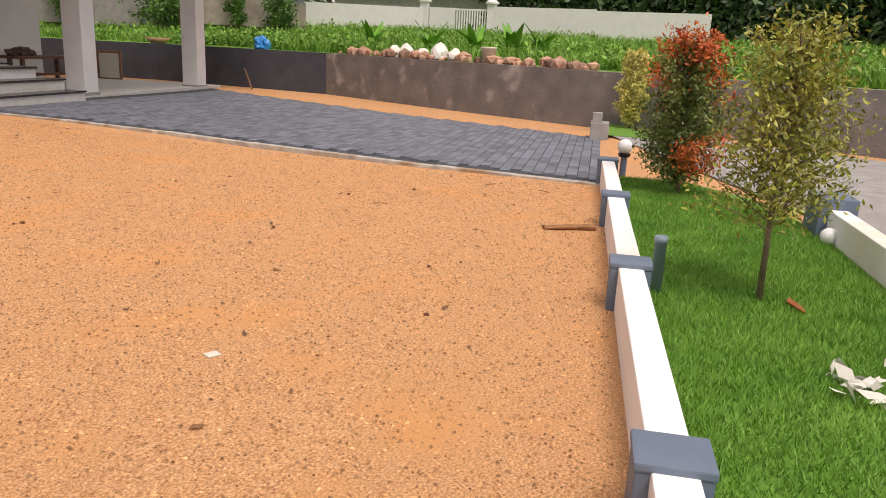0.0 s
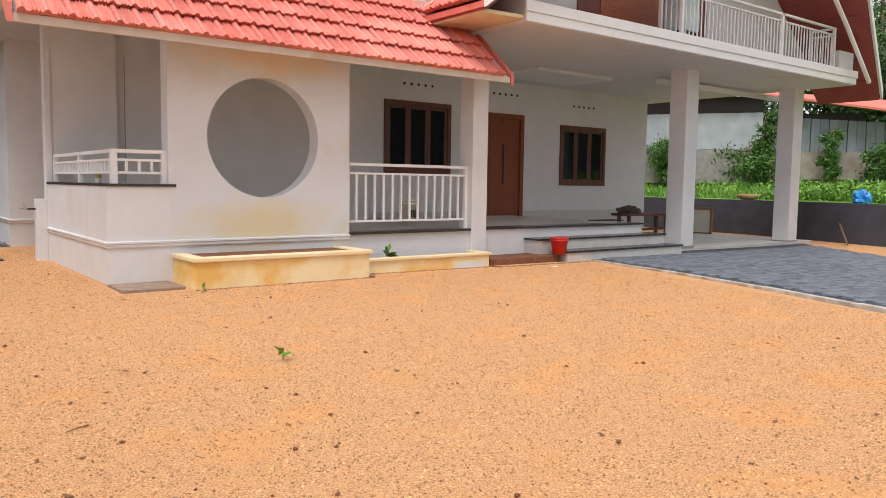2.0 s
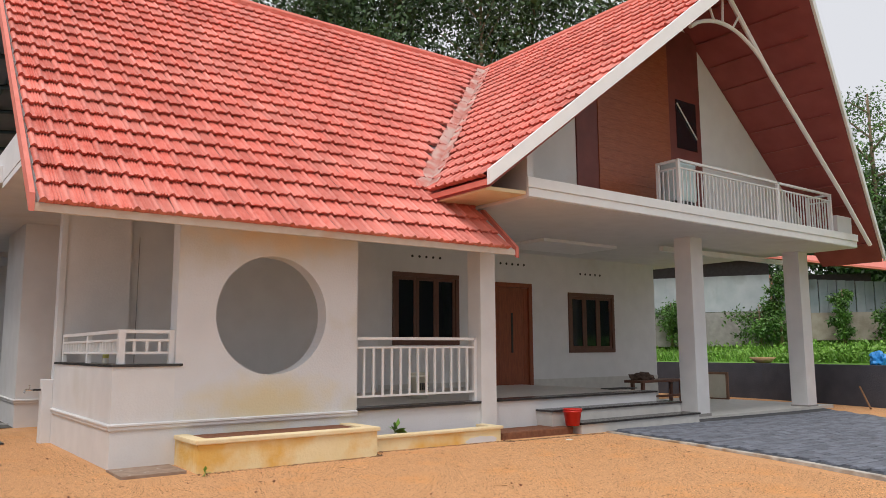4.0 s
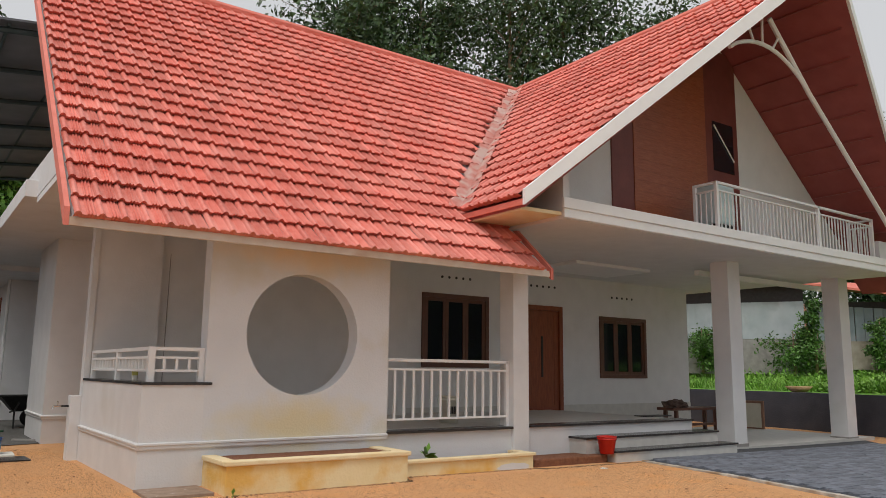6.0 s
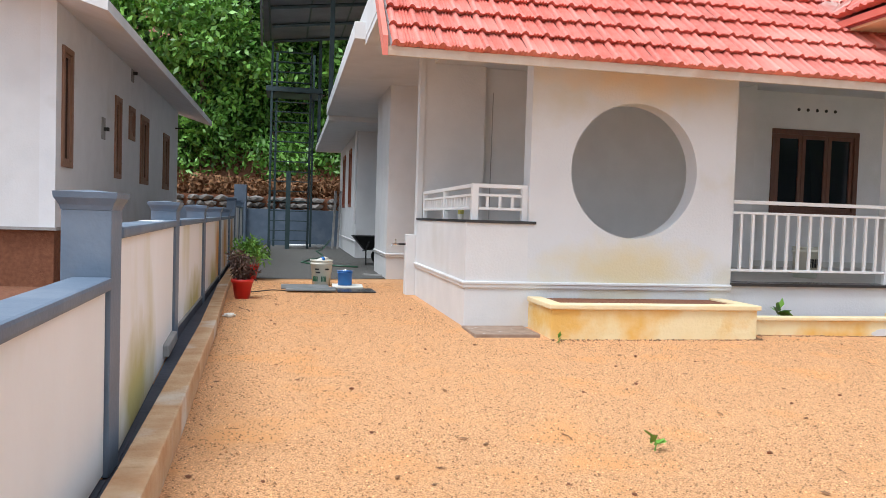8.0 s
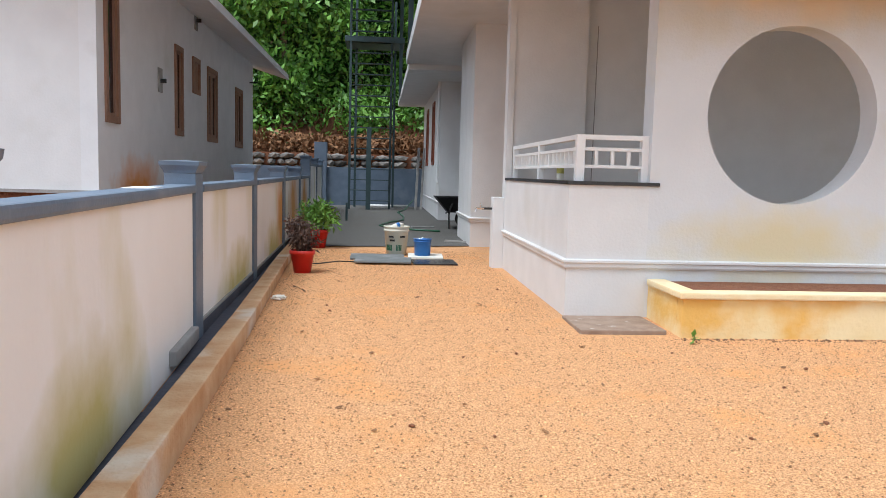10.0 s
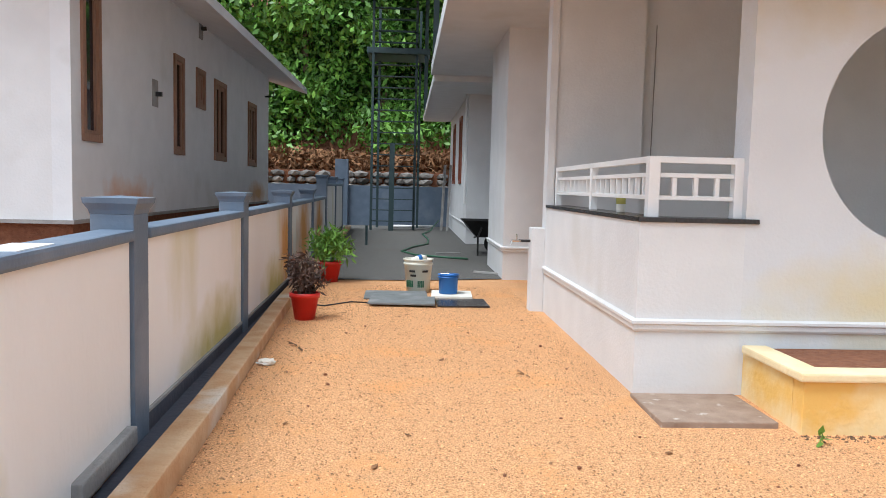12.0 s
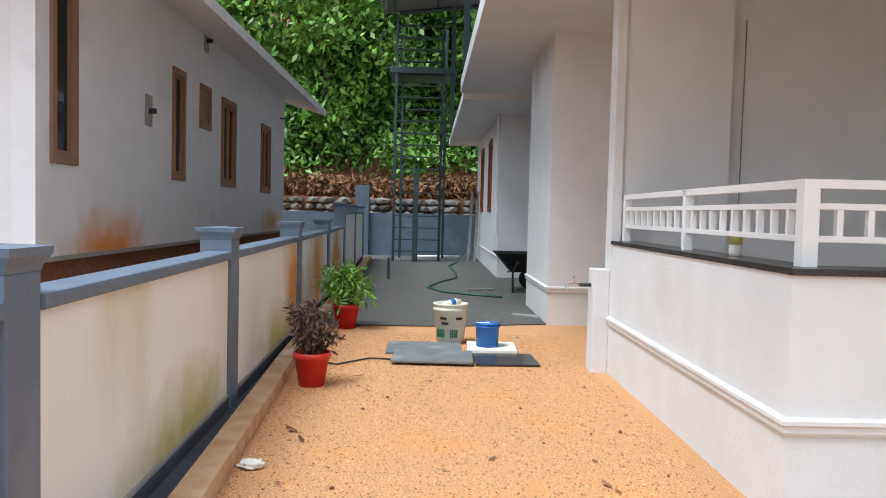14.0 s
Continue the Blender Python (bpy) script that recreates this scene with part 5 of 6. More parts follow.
bk2 = thing("paint_bucket", (12.9, -6.7, 0.8), "white paint bucket standing on the wall", "bucket")
part("body", lathe([(0.12, 0), (0.15, 0.3), (0.16, 0.3), (0.16, 0.33), (0.14, 0.33), (0.13, 0.05)], (12.95, -6.75, 0.8)), M_CREAMPL, bk2, smooth=True)
bsk = thing("basket_pan", (17.4, 2.85, 0.82), "round brown builder's pan on the wall", "pan")
part("bowl", lathe([(0.15, 0), (0.32, 0.16), (0.34, 0.16), (0.2, 0.02)], (17.4, 2.85, 0.82)), M_KERB, bsk, smooth=True)

# ---------- things in the yard ----------
def bucket(name, c, r0, r1, h, mat, label, lid=None):
    t = thing(name, c, label, "bucket")
    part("body", lathe([(r0, 0), (r1, h * 0.82), (r1 + 0.012, h * 0.83), (r1 + 0.012, h * 0.88), (r1, h * 0.89), (r1 + 0.004, h * 0.95), (r1 + 0.014, h * 0.96), (r1 + 0.014, h), (r1 - 0.01, h), (r0 - 0.01, 0.02)], c), mat, t, smooth=True)
    return t


b1 = bucket("paint_bucket", (-1.27, 4.45, 0.0), 0.135, 0.165, 0.40, M_CREAMPL, "cream plastic paint bucket with green stripes")
for k in range(9):
    a = radians(-150 + k * 8 + (20 if k > 4 else 0))
    x, y = -1.27 + 0.146 * math.cos(a), 4.45 + 0.146 * math.sin(a)
    part("stripe", box(x - 0.007, x + 0.007, y - 0.004, y + 0.004, 0.07, 0.15, rz=math.degrees(a) + 90), M_HOSE, b1)
for k, (a, z) in enumerate(((-118, 0.26), (-112, 0.21), (-60, 0.26))):
    x, y = -1.27 + 0.157 * math.cos(radians(a)), 4.45 + 0.157 * math.sin(radians(a))
    part("lettering_bar", box(x - 0.035, x + 0.035, y - 0.004, y + 0.004, z - 0.012, z + 0.012, rz=a + 90), M_BLACK, b1)
wb = thing("plastic_bottle", (-1.25, 4.4, 0.4), "crumpled clear and blue bottle in the bucket", "bottle")
part("body", tube([(-1.34, 4.36, 0.38), (-1.24, 4.4, 0.42), (-1.18, 4.42, 0.405)], 0.035, 10), M_PAPER, wb, smooth=True)
part("label_band", tube([(-1.275, 4.386, 0.407), (-1.235, 4.402, 0.42)], 0.037, 10), M_BLUEPL, wb, smooth=True)
b2 = bucket("paint_tin", (-0.93, 4.06, 0.045), 0.105, 0.11, 0.22, M_BLUEPL, "bright blue paint tin with a wire handle on a tile")
part("wire_handle", tube([(-1.045, 4.06, 0.24), (-1.03, 4.0, 0.27), (-0.93, 3.96, 0.28), (-0.83, 4.0, 0.27), (-0.815, 4.06, 0.24)], 0.005, 6), M_CHROME, b2)
for q, m, lab in (((-1.88, -1.17, 3.75, 4.35, 0.004, 0.024), M_SLATE, "grey slate floor tile lying on the gravel"), ((-1.80, -1.10, 3.25, 3.78, 0.024, 0.044), M_SLATE, "grey slate floor tile stacked on another"),
                  ((-1.12, -0.66, 3.82, 4.32, 0.004, 0.042), M_PAPER, "white floor tile under the paint tin"), ((-1.09, -0.54, 3.28, 3.8, 0.004, 0.022), M_GRANITE, "dark polished floor tile lying on the gravel")):
    whole("floor_tile", box(*q, 0.003, rz=random.Random(q[0]).uniform(-4, 4)), m, lab, "tile", group="loose floor tiles")


def flower_pot(c, r, h, label):
    t = thing("flower_pot", c, label, "plant pot")
    part("pot", lathe([(r * 0.68, 0), (r * 0.95, h * 0.82), (r * 1.05, h * 0.83), (r * 1.05, h), (r * 0.93, h), (r * 0.9, h * 0.8)], c), M_REDPL, t, "bright red plastic pot", smooth=True)
    part("soil", lathe([(r * 0.6, h * 0.5), (r * 0.88, h * 0.86)], c, 16), M_SOIL, t)
    return t


p1 = flower_pot((-2.35, 2.47, 0), 0.135, 0.25, "red plastic pot with a withered brown plant")
pts = []
for k in range(26):
    a, rr = nr.random() * 6.283, nr.random() * 0.13
    tip = Vector((-2.35 + math.cos(a) * rr * 1.6, 2.47 + math.sin(a) * rr * 1.6, 0.36 + nr.random() * 0.26))
    part("stem", tube([(-2.35 + math.cos(a) * rr * 0.5, 2.47 + math.sin(a) * rr * 0.5, 0.2), tip], 0.004, 5), M_DRIED, p1)
    for q in (0.45, 0.6, 0.75, 0.9, 1.0):
        b = Vector((-2.35 + math.cos(a) * rr * 0.5, 2.47 + math.sin(a) * rr * 0.5, 0.2)).lerp(tip, q)
        pts.append(np.array(b) + nr.normal(size=(7, 3)) * 0.018)
leaf_mesh("foliage", np.concatenate(pts), 0.07, M_DRIED, p1, seed=8, long=3.5, droop=0.6)
p2 = flower_pot((-2.40, 5.28, 0), 0.15, 0.27, "red plastic pot with a bushy green plant")
pts = []
for k in range(34):
    a, rr = nr.random() * 6.283, nr.random() * 0.26
    tip = Vector((-2.40 + math.cos(a) * rr, 5.28 + math.sin(a) * rr, 0.42 + nr.random() * 0.22 - rr * 0.25))
    part("stem", tube([(-2.40 + math.cos(a) * 0.04, 5.28 + math.sin(a) * 0.04, 0.22), tip], 0.004, 5), M_POTLEAF, p2)
    pts.append(np.array(tip) + nr.normal(size=(26, 3)) * 0.05)
leaf_mesh("foliage", np.concatenate(pts), 0.11, M_POTLEAF, p2, seed=9, long=4.0, droop=0.1)
hz = whole("garden_hose", tube([(-0.35, 8.5, 0.03), (-0.8, 8.75, 0.03), (-1.25, 9.1, 0.03), (-1.5, 9.8, 0.03), (-1.3, 10.8, 0.03), (-0.95, 11.8, 0.03), (-0.9, 13.2, 0.03), (-1.0, 15.2, 0.03), (-0.75, 16.4, 0.05), (-0.5, 17.2, 0.3)], 0.018, 8), M_HOSE, "green garden hose snaking over the gravel", "hose", smooth=True)
whole("power_cable", tube([(-1.75, 3.45, 0.012), (-2.0, 3.5, 0.012), (-2.25, 3.2, 0.012), (-2.4, 3.3, 0.012)], 0.008, 6), M_BLACK, "thin black cable lying on the gravel", "cable", smooth=True)
for k, (x, y, rz) in enumerate(((-0.62, 9.6, 20), (-0.2, 6.4, -30))):
    whole("wood_offcut", box(x - 0.25, x + 0.25, y - 0.03, y + 0.03, 0.012, 0.04, 0.004, rz=rz), M_CONC, "grey timber offcut on the dark gravel", "offcut")
wbr = thing("wheelbarrow", (0.05, 9.6, 0), "black metal wheelbarrow parked by the wall", "wheelbarrow")
bm = bmesh.new()
lo = [bm.verts.new(p) for p in ((-0.12, 9.35, 0.35), (0.3, 9.35, 0.35), (0.3, 10.0, 0.35), (-0.12, 10.0, 0.35))]
hi = [bm.verts.new(p) for p in ((-0.38, 9.15, 0.66), (0.48, 9.15, 0.66), (0.48, 10.2, 0.66), (-0.38, 10.2, 0.66))]
bm.faces.new(lo)
for i in range(4):
    bm.faces.new((lo[i], lo[(i + 1) % 4], hi[(i + 1) % 4], hi[i]))
bmesh.ops.solidify(bm, geom=bm.faces[:], thickness=0.02)
part("tray", bm, M_BLACK, wbr)
bm = lathe([(0.16, -0.04), (0.18, -0.03), (0.18, 0.03), (0.16, 0.04)], (0, 0, 0), 20)
bmesh.ops.rotate(bm, verts=bm.verts, cent=(0, 0, 0), matrix=Matrix.Rotation(radians(90), 3, 'X'))
bmesh.ops.translate(bm, verts=bm.verts, vec=(0.28, 10.2, 0.18))
part("wheel", bm, M_BLACK, wbr)
for x in (-0.1, 0.3):
    part("leg", tube([(x, 9.4, 0.36), (x, 9.35, 0.0)], 0.018), M_BLACK, wbr)
    part("handle", tube([(x, 10.1, 0.3), (x, 9.3, 0.38), (x, 8.75, 0.55)], 0.018), M_BLACK, wbr)
# porch things
rb = bucket("red_bucket", (6.5, -0.45, 0.09), 0.10, 0.135, 0.25, M_REDPL, "small red plastic bucket at the foot of the steps")
pb = bucket("paint_bucket", (4.82, 1.2, FL + 0.022), 0.14, 0.16, 0.40, M_CREAMPL, "white paint bucket standing on the porch floor")
for k in range(5):
    part("lettering_bar", box(4.735 + k * 0.034, 4.753 + k * 0.034, 1.036, 1.05, FL + 0.16, FL + 0.27, 0.002), M_BLACK, pb)
bn = thing("wooden_bench", (12.2, 2.4, 0), "rough dark wooden work bench standing on the porch", "bench")
part("seat", box(11.35, 13.05, 2.15, 2.6, 0.49, 0.55, 0.01), M_WOOD_D, bn)
for x, y in ((11.5, 2.2), (12.85, 2.2), (11.5, 2.48), (12.85, 2.48)):
    part("leg", box(x, x + 0.07, y, y + 0.07, -0.03, 0.49, 0.006), M_WOOD_D, bn)
part("rail", box(11.57, 12.85, 2.21, 2.25, 0.16, 0.21), M_WOOD_D, bn)
rg_ = thing("cloth_heap", (11.6, 2.35, 0.55), "crumpled dark cloth heaped on the bench", "cloth")
bm = bmesh.new()
bmesh.ops.create_icosphere(bm, subdivisions=3, radius=1)
for v in bm.verts:
    kk = 1 + 0.5 * noise.noise(v.co * 3.0)
    v.co = Vector((v.co.x * 0.3 * kk, v.co.y * 0.2 * kk, max(-0.2, v.co.z) * 0.13 * kk)) + Vector((11.68, 2.37, 0.575))
part("folds", bm, M_DRIED, rg_)
whole("shoe_mat", box(9.0, 9.7, 0.9, 1.2, FL + 0.022, FL + 0.04, 0.006), M_BLACK, "small dark doormat on the porch floor", "mat")
bd = thing("framed_board", (15.4, 2.5, 0), "pale framed board leaning by the wall", "board")
part("panel", box(15.1, 15.12, 2.51, 3.05, 0.0, 0.58), M_CREAMPL, bd)
for q in ((2.45, 2.51, -0.05, 0.64), (3.05, 3.11, -0.05, 0.64), (2.51, 3.05, 0.58, 0.64), (2.51, 3.05, -0.05, 0.0)):
    part("frame_bar", box(15.08, 15.13, *q, 0.004), M_WOOD_L, bd, "weathered wooden frame")
pc = thing("timber_pole", (15.5, -0.6, 0), "loose bamboo pole lying by the driveway", "pole")
part("pole", tube([(14.9, -1.0, -0.05), (16.0, -0.3, 0.35)], 0.02), M_DRY, pc)

bo = thing("plastic_bottle", (0.1, 0.95, 1.1), "clear plastic bottle with a yellow-green label on the parapet", "bottle")
part("body", lathe([(0.03, 0.0), (0.034, 0.02), (0.034, 0.15), (0.03, 0.19), (0.013, 0.235), (0.013, 0.255)], (0.155, 0.98, 1.1), 14), M_PAPER, bo, smooth=True)
part("label_band", lathe([(0.0355, 0.06), (0.0355, 0.13)], (0.155, 0.98, 1.1), 14), M_LEAF_Y, bo, smooth=True)
ww = thing("wrapped_appliance", (9.2, -0.6, 3.6), "pale blue plastic-wrapped appliance on a dark stand on the balcony", "appliance")
part("stand", box(8.95, 9.42, -0.78, -0.42, 3.6, 3.78, 0.01), M_BLACK, ww)
part("body", box(8.92, 9.45, -0.80, -0.40, 3.78, 4.50, 0.05), M_PALEBLUE, ww)
lf = whole("fallen_frond", poly([(1.58, -9.86, 0.03), (1.68, -9.80, 0.045), (1.80, -9.84, 0.03), (1.70, -9.88, 0.02)], thick=Vector((0, 0, 0.006))), M_LEAF_R, "curled orange-red leaf lying on the lawn", "leaf")
hk = thing("dry_flower_husk", (0.76, -9.88, 0), "crumpled whitish dry husk lying on the lawn", "husk")
leaf_mesh("husk_fibre", np.array([(0.78, -9.88, 0.04)] * 40) + nr.normal(size=(40, 3)) * np.array((0.07, 0.05, 0.02)), 0.11, M_PAPER, hk, seed=71, long=2.5, droop=0.2)

# garden lamp, pipe, shrubs
gl = thing("globe_garden_lamp", (5.25, -9.15, 0), "white globe garden lamp on a short blue post", "garden lamp")
part("post", tube([(5.4, -9.155, 0), (5.4, -9.155, 0.19)], 0.03, 12), M_BLUE, gl)
part("collar", lathe([(0.05, 0.0), (0.06, 0.03), (0.03, 0.04)], (5.4, -9.155, 0.19)), M_BLACK, gl)
bm = bmesh.new()
bmesh.ops.create_uvsphere(bm, u_segments=20, v_segments=14, radius=0.07, matrix=Matrix.Translation((5.4, -9.155, 0.285)))
part("globe", bm, M_GLOBE, gl, "opal white glass globe", smooth=True)
g2 = thing("globe_garden_lamp", (3.2, -10.33, 0), "white globe lamp lying beside the lane wall", "garden lamp")
bm = bmesh.new()
bmesh.ops.create_uvsphere(bm, u_segments=20, v_segments=14, radius=0.056, matrix=Matrix.Translation((3.15, -10.37, 0.064)))
part("globe", bm, M_GLOBE, g2, smooth=True)
vp = thing("pvc_pipe_stub", (1.72, -9.22, 0), "grey-blue plastic pipe stub standing in the lawn", "pipe")
part("pipe", lathe([(0.028, 0), (0.028, 0.26), (0.032, 0.26), (0.032, 0.29), (0.022, 0.29), (0.022, 0.1)], (1.74, -9.22, 0), 14), M_PIPE, vp, smooth=True)
v2 = thing("pvc_pipe_stub", (0.25, -9.2, 0), "short grey plastic pipe end in the lawn", "pipe")
part("pipe", lathe([(0.018, 0), (0.018, 0.05), (0.012, 0.05)], (0.3, -9.19, 0.01), 12), M_PIPE, v2, smooth=True)


def shrub(x, y, h, r, mats, n, leaf, seed, label, cone=0.5, trunk=0.02, bare=0.1, lean=0.0):
    rg = np.random.default_rng(seed)
    t = thing("shrub", (x, y, 0), label, "shrub")
    part("trunk", tube([(x, y, -0.05), (x + lean * 0.3, y + 0.01, h * 0.4), (x + lean, y, h * 0.95)], trunk, 8, r1=trunk * 0.3), M_BARK, t, smooth=True)
    groups = [[] for _ in mats]
    nb_ = 60
    for i in range(nb_):
        f = bare + (1 - bare) * (i + rg.random()) / nb_
        a = i * 2.4 + rg.uniform(-0.4, 0.4)
        prof = (1 - cone * max(0, (f - 0.35) / 0.65)) * min(1.0, 0.55 + f * 2)
        rr = r * prof * rg.uniform(0.6, 1.15)
        base = Vector((x + lean * f, y, h * f * 0.85))
        tip = base + Vector((math.cos(a) * rr, math.sin(a) * rr, h * 0.13))
        part("twig", tube([base, (base + tip) / 2 + Vector((0, 0, 0.01)), tip], trunk * 0.28, 5, r1=trunk * 0.08), M_BARK, t)
        red = rg.random() < 0.28 + 0.72 * f * f
        for q in np.linspace(0.25, 1.0, 6):
            k = 0 if len(mats) == 1 else int(red and q > 0.45)
            groups[k].append(np.array(base.lerp(tip, q)) + rg.normal(size=(n // (nb_ * 6), 3)) * r * 0.11)
    for m, g in zip(mats, groups):
        if g:
            leaf_mesh("foliage", np.concatenate(g), leaf, m, t, seed=seed, long=2.6, droop=-0.1)


shrub(1.77, -9.70, 1.34, 0.38, [M_LEAF_O], 7800, 0.033, 51, "slender young tree with olive-green leaves on the lawn", cone=0.55, trunk=0.018, bare=0.3, lean=-0.06)
shrub(4.58, -9.58, 1.34, 0.39, [M_LEAF_G, M_LEAF_R], 15000, 0.042, 52, "bushy shrub with orange-red young leaves on the lawn", cone=0.5, trunk=0.02, bare=0.06)
shrub(10.28, -9.38, 1.2, 0.22, [M_LEAF_Y], 14000, 0.05, 53, "golden yellow columnar shrub beside the driveway", cone=0.2, trunk=0.02, bare=0.02)
gp = thing("gate_pier_stub", (8.8, -8.9, 0), "broken grey concrete block pier at the driveway edge", "pier")
part("block", box(8.75, 9.1, -9.05, -8.8, -0.05, 0.2, 0.01), M_CONC, gp)
part("block", box(8.8, 8.95, -8.95, -8.82, 0.2, 0.33, 0.01), M_CONC, gp)
lg = thing("dry_palm_husk", (2.87, -8.74, 0), "dry brown split log lying on the gravel", "log")
bm = tube([(2.93, -8.60, 0.02), (2.95, -8.70, 0.03), (2.99, -8.81, 0.03), (3.02, -8.93, 0.025)], 0.025, 8, r1=0.035)
for v in bm.verts:
    v.co = Vector((v.co.x + 0.02 * noise.noise(v.co * 9), v.co.y + 0.03 * noise.noise(v.co * 12), 0.004 + v.co.z * 0.55 + 0.012 * noise.noise(v.co * 14)))
part("husk", bm, M_DRY, lg)
whole("paper_scrap", box(0.455, 0.505, -7.595, -7.55, gz(0.5, -7.55) + 0.002, gz(0.5, -7.55) + 0.007, 0.002, rz=-35), M_CREAMPL, "small pale paper scrap on the gravel", "scrap")
# seedlings
for i, (x, y, s, lab) in enumerate(((0.125, -3.96, 0.62, "small green seedling sprouting from the gravel"), (3.45, -0.2, 1.4, "little green seedling in the planter ledge"), (0.72, -0.86, 0.5, "tiny weed at the foot of the planter"))):
    t = thing("seedling", (x, y, 0), lab, "seedling")
    zb = 0.11 if i == 1 else gz(x, y)
    part("stem", tube([(x, y, zb - 0.01), (x + 0.01, y, zb + 0.07 * s)], 0.004, 5), M_POTLEAF, t)
    leaf_mesh("leaves", np.array([(x, y, zb + 0.06 * s)] * 7) + nr.normal(size=(7, 3)) * 0.012, 0.12 * s, M_WEED, t, seed=60 + i, droop=-0.1, long=1.6)

# litter and building leftovers
def crumple(c, r, seed, flat):
    bm = bmesh.new()
    bmesh.ops.create_icosphere(bm, subdivisions=3, radius=1.0)
    for v in bm.verts:
        k = 1 + 0.55 * noise.noise(v.co * 2.2 + Vector((seed, 0, 0)))
        v.co = Vector((c[0] + v.co.x * r * k, c[1] + v.co.y * r * 0.75 * k, c[2] + max(0.002, (v.co.z * 0.5 + 0.4) * r * flat * k)))
    return bm


whole("crumpled_wrapper", crumple((-2.37, 0.63, 0.0), 0.06, 3, 0.8), M_PAPER, "crumpled white wrapper by the drain kerb", "wrapper")
whole("paper_scrap", crumple((5.9, -0.95, gz(5.9, -0.95)), 0.05, 9, 0.35), M_PAPER, "white paper scrap lying on the gravel", "paper")
whole("paint_splash", box(-2.77, -2.63, -2.2, -1.9, 1.016, 1.024, 0.002, rz=4.2), M_WHITE, "white paint patch on the slate-blue coping", "paint patch", kind="structure")
for x, ang_ in ((-0.42, 0.25), (-0.25, 0.32)):
    whole("timber_plank", tube([(x, 17.3, 0.0), (x + 0.1, 17.3 + 2.0 * ang_, 1.9)], 0.045, 4), M_CONC, "weathered grey plank leaning by the back yard", "plank", group="leaning planks")
whole("plastic_pipe", tube([(-1.9, 18.4, 0.05), (-0.6, 18.6, 0.05)], 0.045, 12), M_TRIM, "white plastic pipe lying on the back yard", "pipe", smooth=True)

# fallen leaves and pebbles on the gravel
rng = random.Random(77)
LEAF_ME = mesh_from(poly([(-0.03, 0, 0.003), (-0.01, 0.012, 0.012), (0.02, 0.01, 0.004), (0.035, 0, 0.014), (0.018, -0.011, 0.003), (-0.012, -0.012, 0.008)]), "fallen_leaf", M_DRY)
for i in range(330):
    x, y = rng.uniform(-2.3, 8.5), rng.uniform(-8.6, 4.8)
    if (y > -0.75 and x > -0.05) or x > edge_x(PE, y) - 0.2 or (y > 0 and x < -2.0 and rng.random() < 0.4):
        continue
    ob = new("fallen_leaf", LEAF_ME)
    s = rng.uniform(0.35, 0.95)
    ob.matrix_basis = pose(x, y, gz(x, y) + 0.002, rng.uniform(-8, 8), rng.uniform(-8, 8), rng.uniform(0, 360)) @ Matrix.Diagonal((s, s, s, 1))
    tagged(ob, "small dry brown leaf fallen on the gravel", "leaf", group="fallen leaves")


CLOD_ME = mesh_from(stone(None, (0, 0, 0.006), (0.016, 0.011, 0.008), random.Random(6)), "soil_clod", M_SOIL)
TWIG_ME = mesh_from(tube([(-0.05, 0, 0.006), (0.0, 0.008, 0.01), (0.05, 0.002, 0.005)], 0.0035, 5, r1=0.002), "twig", M_DRY)
for i in range(190):
    x, y = rng.uniform(-2.25, 7.0), -8.6 + 13.0 * rng.random()
    if (y > -0.85 and x > -0.08) or x > edge_x(PE, y) - 0.2:
        continue
    twig = i % 5 == 0
    ob = new("twig" if twig else "soil_clod", TWIG_ME if twig else CLOD_ME)
    s = rng.uniform(0.5, 1.3)
    ob.matrix_basis = pose(x, y, gz(x, y), 0, 0, rng.uniform(0, 360)) @ Matrix.Diagonal((s, s, s, 1))
    tagged(ob, "short dry twig on the gravel" if twig else "small dark brown clod of soil on the gravel", "twig" if twig else "clod", group="twigs" if twig else "soil clods")
for x, y, s in ((-2.28, 1.27, 1.6), (-0.63, 0.46, 1.3), (-2.2, 1.1, 1.3)):
    ob = new("fallen_leaf", LEAF_ME)
    ob.matrix_basis = pose(x, y, gz(x, y) + 0.003, 6, -8, 90 * s) @ Matrix.Diagonal((s, s, s, 1))
    tagged(ob, "large curled dry brown leaf on the gravel", "leaf", group="fallen leaves")


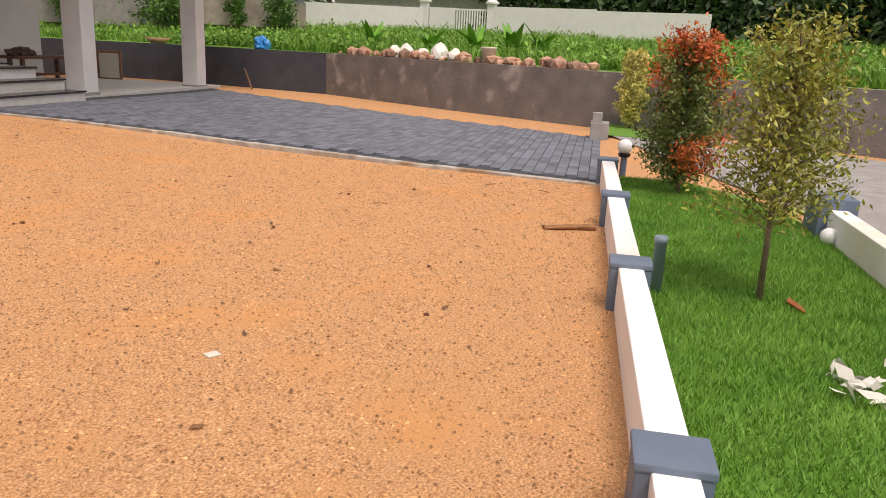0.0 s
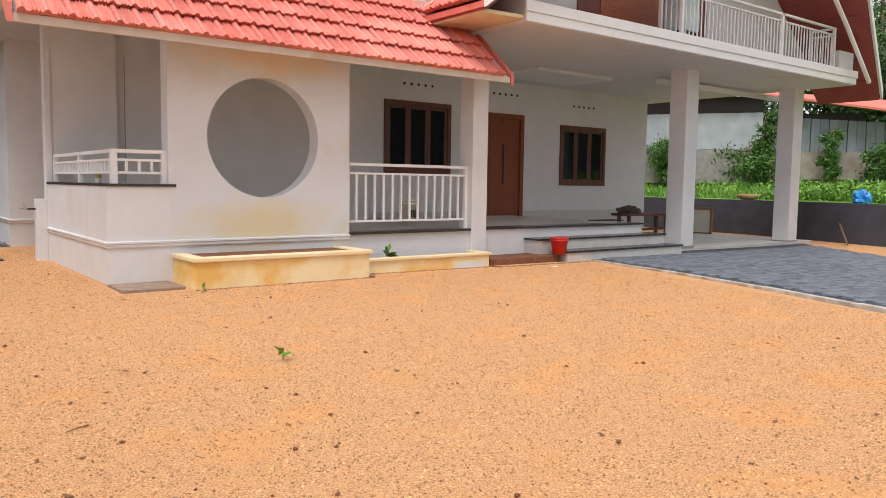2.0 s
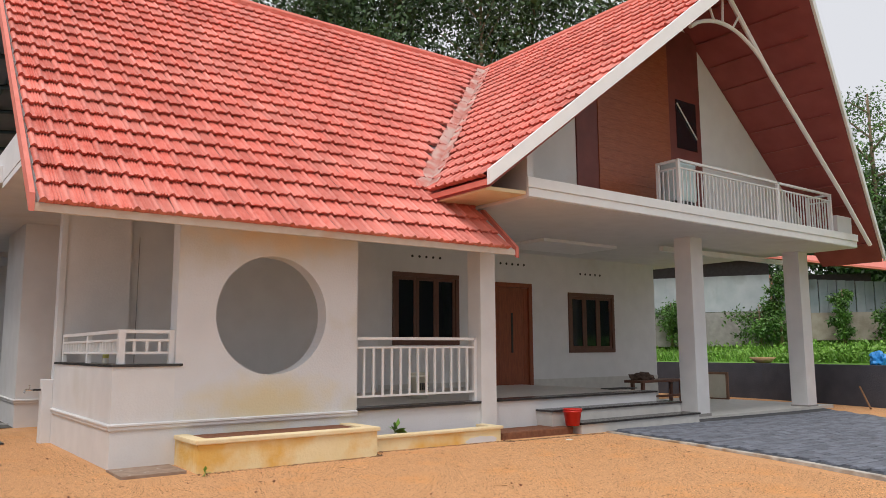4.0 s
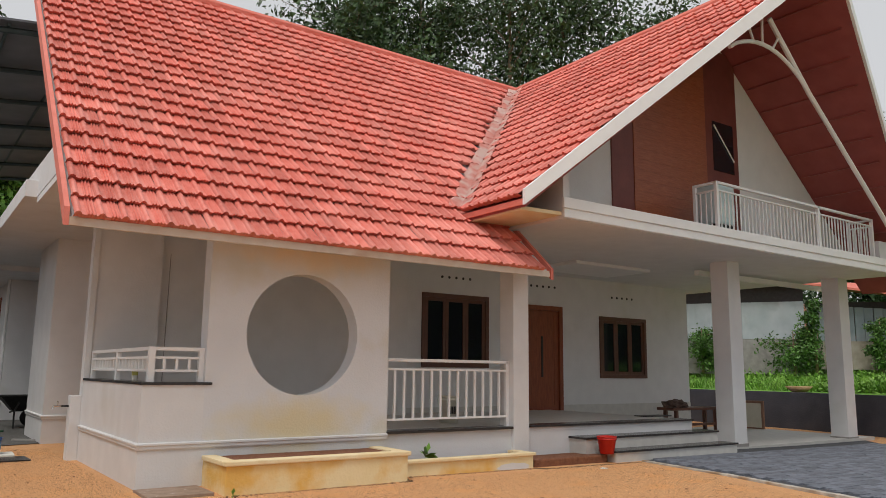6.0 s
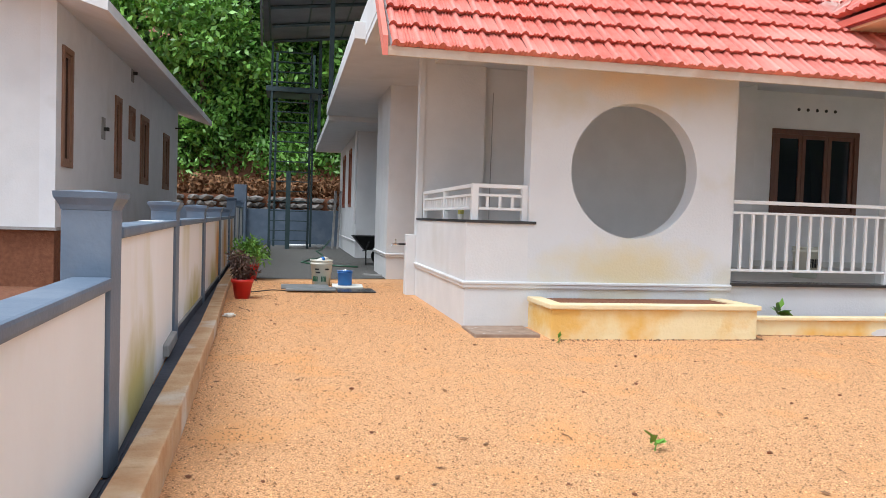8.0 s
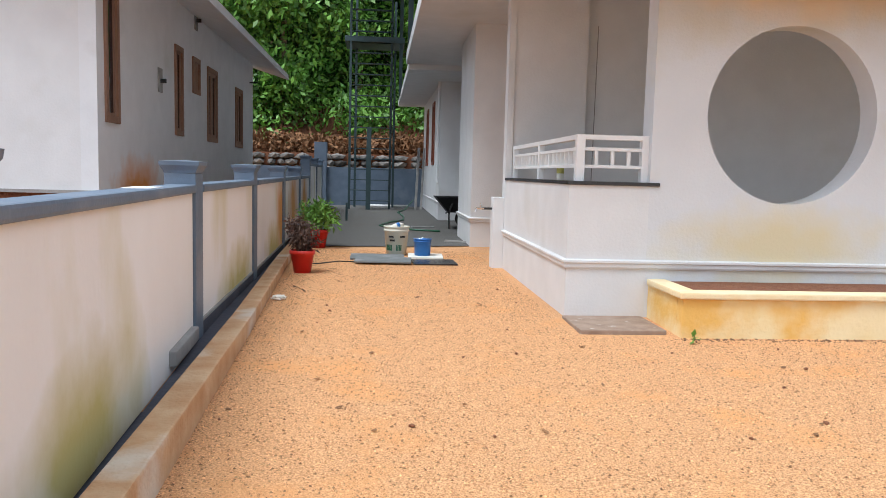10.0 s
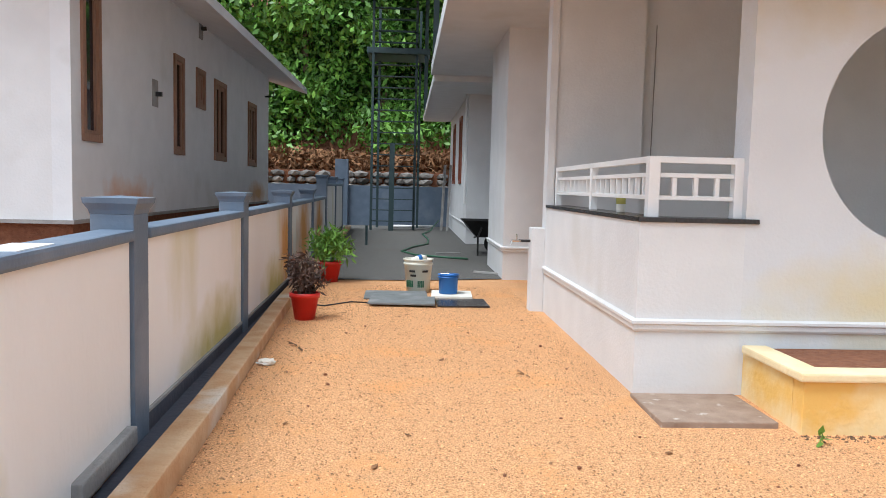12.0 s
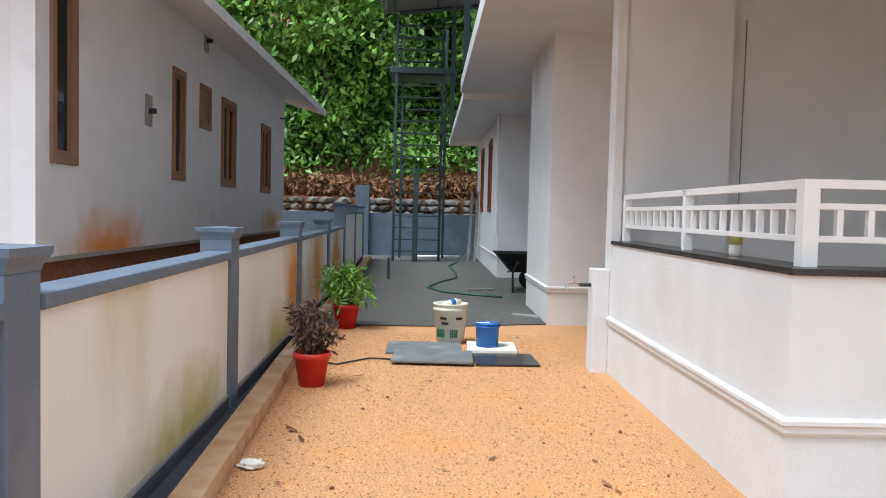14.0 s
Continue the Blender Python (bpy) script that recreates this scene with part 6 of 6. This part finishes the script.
def pebbles(n, seed):
    rg = np.random.default_rng(seed)
    x, y = rg.uniform(-2.5, 7.5, n), -9.0 + 14.0 * rg.random(n)
    keep = ~((y > -0.7) & (x > -0.1)) & (x < 4.9 + (y + 9) * 0.23)
    x, y = x[keep], y[keep]
    n = len(x)
    s = 0.0032 + 0.0068 * rg.random(n) ** 2
    base = np.array([(1, 0, 0), (0, 1, 0), (-1, 0, 0), (0, -1, 0), (0, 0, 0.8)])
    a = rg.uniform(0, 6.283, n)
    ca, sa = np.cos(a), np.sin(a)
    V = np.empty((n, 5, 3))
    V[:, :, 0] = x[:, None] + s[:, None] * (base[None, :, 0] * ca[:, None] - 0.7 * base[None, :, 1] * sa[:, None])
    V[:, :, 1] = y[:, None] + s[:, None] * (base[None, :, 0] * sa[:, None] + 0.7 * base[None, :, 1] * ca[:, None])
    V[:, :, 2] = np.array([gz(u, v) for u, v in zip(x, y)])[:, None] + 0.001 + s[:, None] * base[None, :, 2]
    F = (np.array([(0, 1, 4), (1, 2, 4), (2, 3, 4), (3, 0, 4)])[None] + (np.arange(n) * 5)[:, None, None]).reshape(-1, 3)
    me = bpy.data.meshes.new("gravel")
    me.from_pydata(V.reshape(-1, 3).tolist(), [], F.tolist())
    me.materials.append(M_PEB)
    tagged(new("gravel", me), "fine loose orange and brown gravel", "gravel", kind="stuff")


M_PEB = pm("gravel_grain", (0.26, 0.105, 0.036), (0.86, 0.50, 0.24), 60, 0.9, 0, rnd=0.55)
pebbles(300000, 4)

def dirt_line(pts, n, seed):
    """Crumbs of soil and plaster along the foot of a wall."""
    rg = random.Random(seed)
    bm = bmesh.new()
    for _ in range(n):
        k = rg.randrange(len(pts) - 1)
        f = rg.random()
        x = pts[k][0] + (pts[k + 1][0] - pts[k][0]) * f + rg.gauss(0, 0.02)
        y = pts[k][1] + (pts[k + 1][1] - pts[k][1]) * f - abs(rg.gauss(0, 0.035))
        s = rg.uniform(0.004, 0.013)
        z = gz(x, y)
        v = [bm.verts.new((x + s * rg.uniform(0.6, 1.4) * math.cos(a), y + s * rg.uniform(0.6, 1.4) * math.sin(a), z)) for a in (0, 1.57, 3.14, 4.71)]
        t = bm.verts.new((x, y, z + s * 0.9))
        for i in range(4):
            bm.faces.new((v[i], v[(i + 1) % 4], t))
    whole("soil_crumbs", bm, M_SOILC, "dark crumbs of soil along the foot of the wall", "soil", kind="stuff")


M_SOILC = pm("soil_crumb", (0.07, 0.04, 0.02), (0.22, 0.12, 0.06), 30, 0.95, 0, rnd=0.5)
dirt_line([(0.66, -0.75), (2.88, -0.75), (2.9, -0.48), (5.08, -0.48), (5.15, -0.58), (7.0, -0.62)], 1500, 3)

# ---------- pavers ----------
def lay_pavers():
    w, l, g = 0.105, 0.205, 0.003
    bm0 = box(-l / 2 + g, l / 2 - g, -w / 2 + g, w / 2 - g, -0.01, 0.02)
    me0 = mesh_from(bm0, "paver", M_PAVER)
    v0 = np.array([v.co[:] for v in me0.vertices])
    f0 = [tuple(p.vertices) for p in me0.polygons]
    V, F, made = [], [], 0
    rg = random.Random(2)
    row = 0
    y = -8.9
    while y < -0.6:
        xa, xb = edge_x(PE, y) + 0.14, edge_x(PF, y) - 0.12
        x = math.floor(xa / l) * l + (row % 2) * l / 2
        while x < xb:
            if x > xa:
                z = gz(x) + 0.012 + rg.uniform(-0.0025, 0.0025)
                if x < 8.0 and y < -7.1 and made < 300:
                    ob = new("paver", me0)
                    ob.parent = apron
                    ob.location = Vector((x, y, z)) - ORG[apron.name]
                    made += 1
                else:
                    F += [tuple(i + len(V) * 8 for i in f) for f in f0]
                    V.append(v0 + np.array((x, y, z)))
            x += l
        y += w
        row += 1
    me = bpy.data.meshes.new("pavers")
    me.from_pydata((np.concatenate(V) - np.array(ORG[apron.name])).tolist(), [], F)
    me.materials.append(M_PAVER)
    ob = new("pavers", me)
    ob.parent = apron
    tagged(ob, kind="stuff")


lay_pavers()

# ---------- roof tiles ----------
um = Vector((0, 1, SM)).normalized()
cm = um.y
lay_tiles(Vector((-0.9, EY - 0.045, EZ - 0.03)), Vector((1, 0, 0)), um, int((RY - EY) / cm / TL) + 1,
          lambda s: (0.0, (5.28 if EY + s * cm < VY0 + 0.25 else min(RX, vx(EY + s * cm) - 0.05)) + 0.9), main_roof, 300, "tiles")
ug = Vector((1, 0, MG)).normalized()
cg = ug.x
lay_tiles(Vector((GXL - 0.03, RY, GZ)), Vector((0, -1, 0)), ug, int((RX - GXL) / cg / TL) + 1,
          lambda s: (RY - (EY + (zg(GXL + s * cg) - EZ) / SM) + 0.05, RY - gy(zg(GXL + s * cg))), gable_roof, 300, "tiles")
cap_row("ridge_cap", (-0.95, RY, RZ + 0.03), (RX, RY, RZ + 0.03), 0.11, M_TILE_EDGE, main_roof)
cap_row("ridge_cap", (RX, gy(RZ), RZ + 0.03), (RX, RY, RZ + 0.03), 0.11, M_TILE_EDGE, gable_roof)
bmv = bmesh.new()
prev = None
for i in range(41):
    f = i / 40
    y = VY0 + (RY - VY0) * f
    x, z = vx(y), zm(y)
    w = 0.15 + 0.07 * noise.noise((f * 30, 0, 0))
    cur = (bmv.verts.new((x - w * 1.3, y + 0.02, z + 0.125)), bmv.verts.new((x, y, z + 0.105)), bmv.verts.new((x + w * 0.4, y - w * 1.2, z + 0.125 + MG * w * 0.4)))
    if prev:
        bmv.faces.new((prev[0], prev[1], cur[1], cur[0]))
        bmv.faces.new((prev[1], prev[2], cur[2], cur[1]))
    prev = cur
bmesh.ops.solidify(bmv, geom=bmv.faces[:], thickness=0.03)
part("valley_mortar", bmv, M_MORTAR, main_roof, "pinkish white cement valley strip")
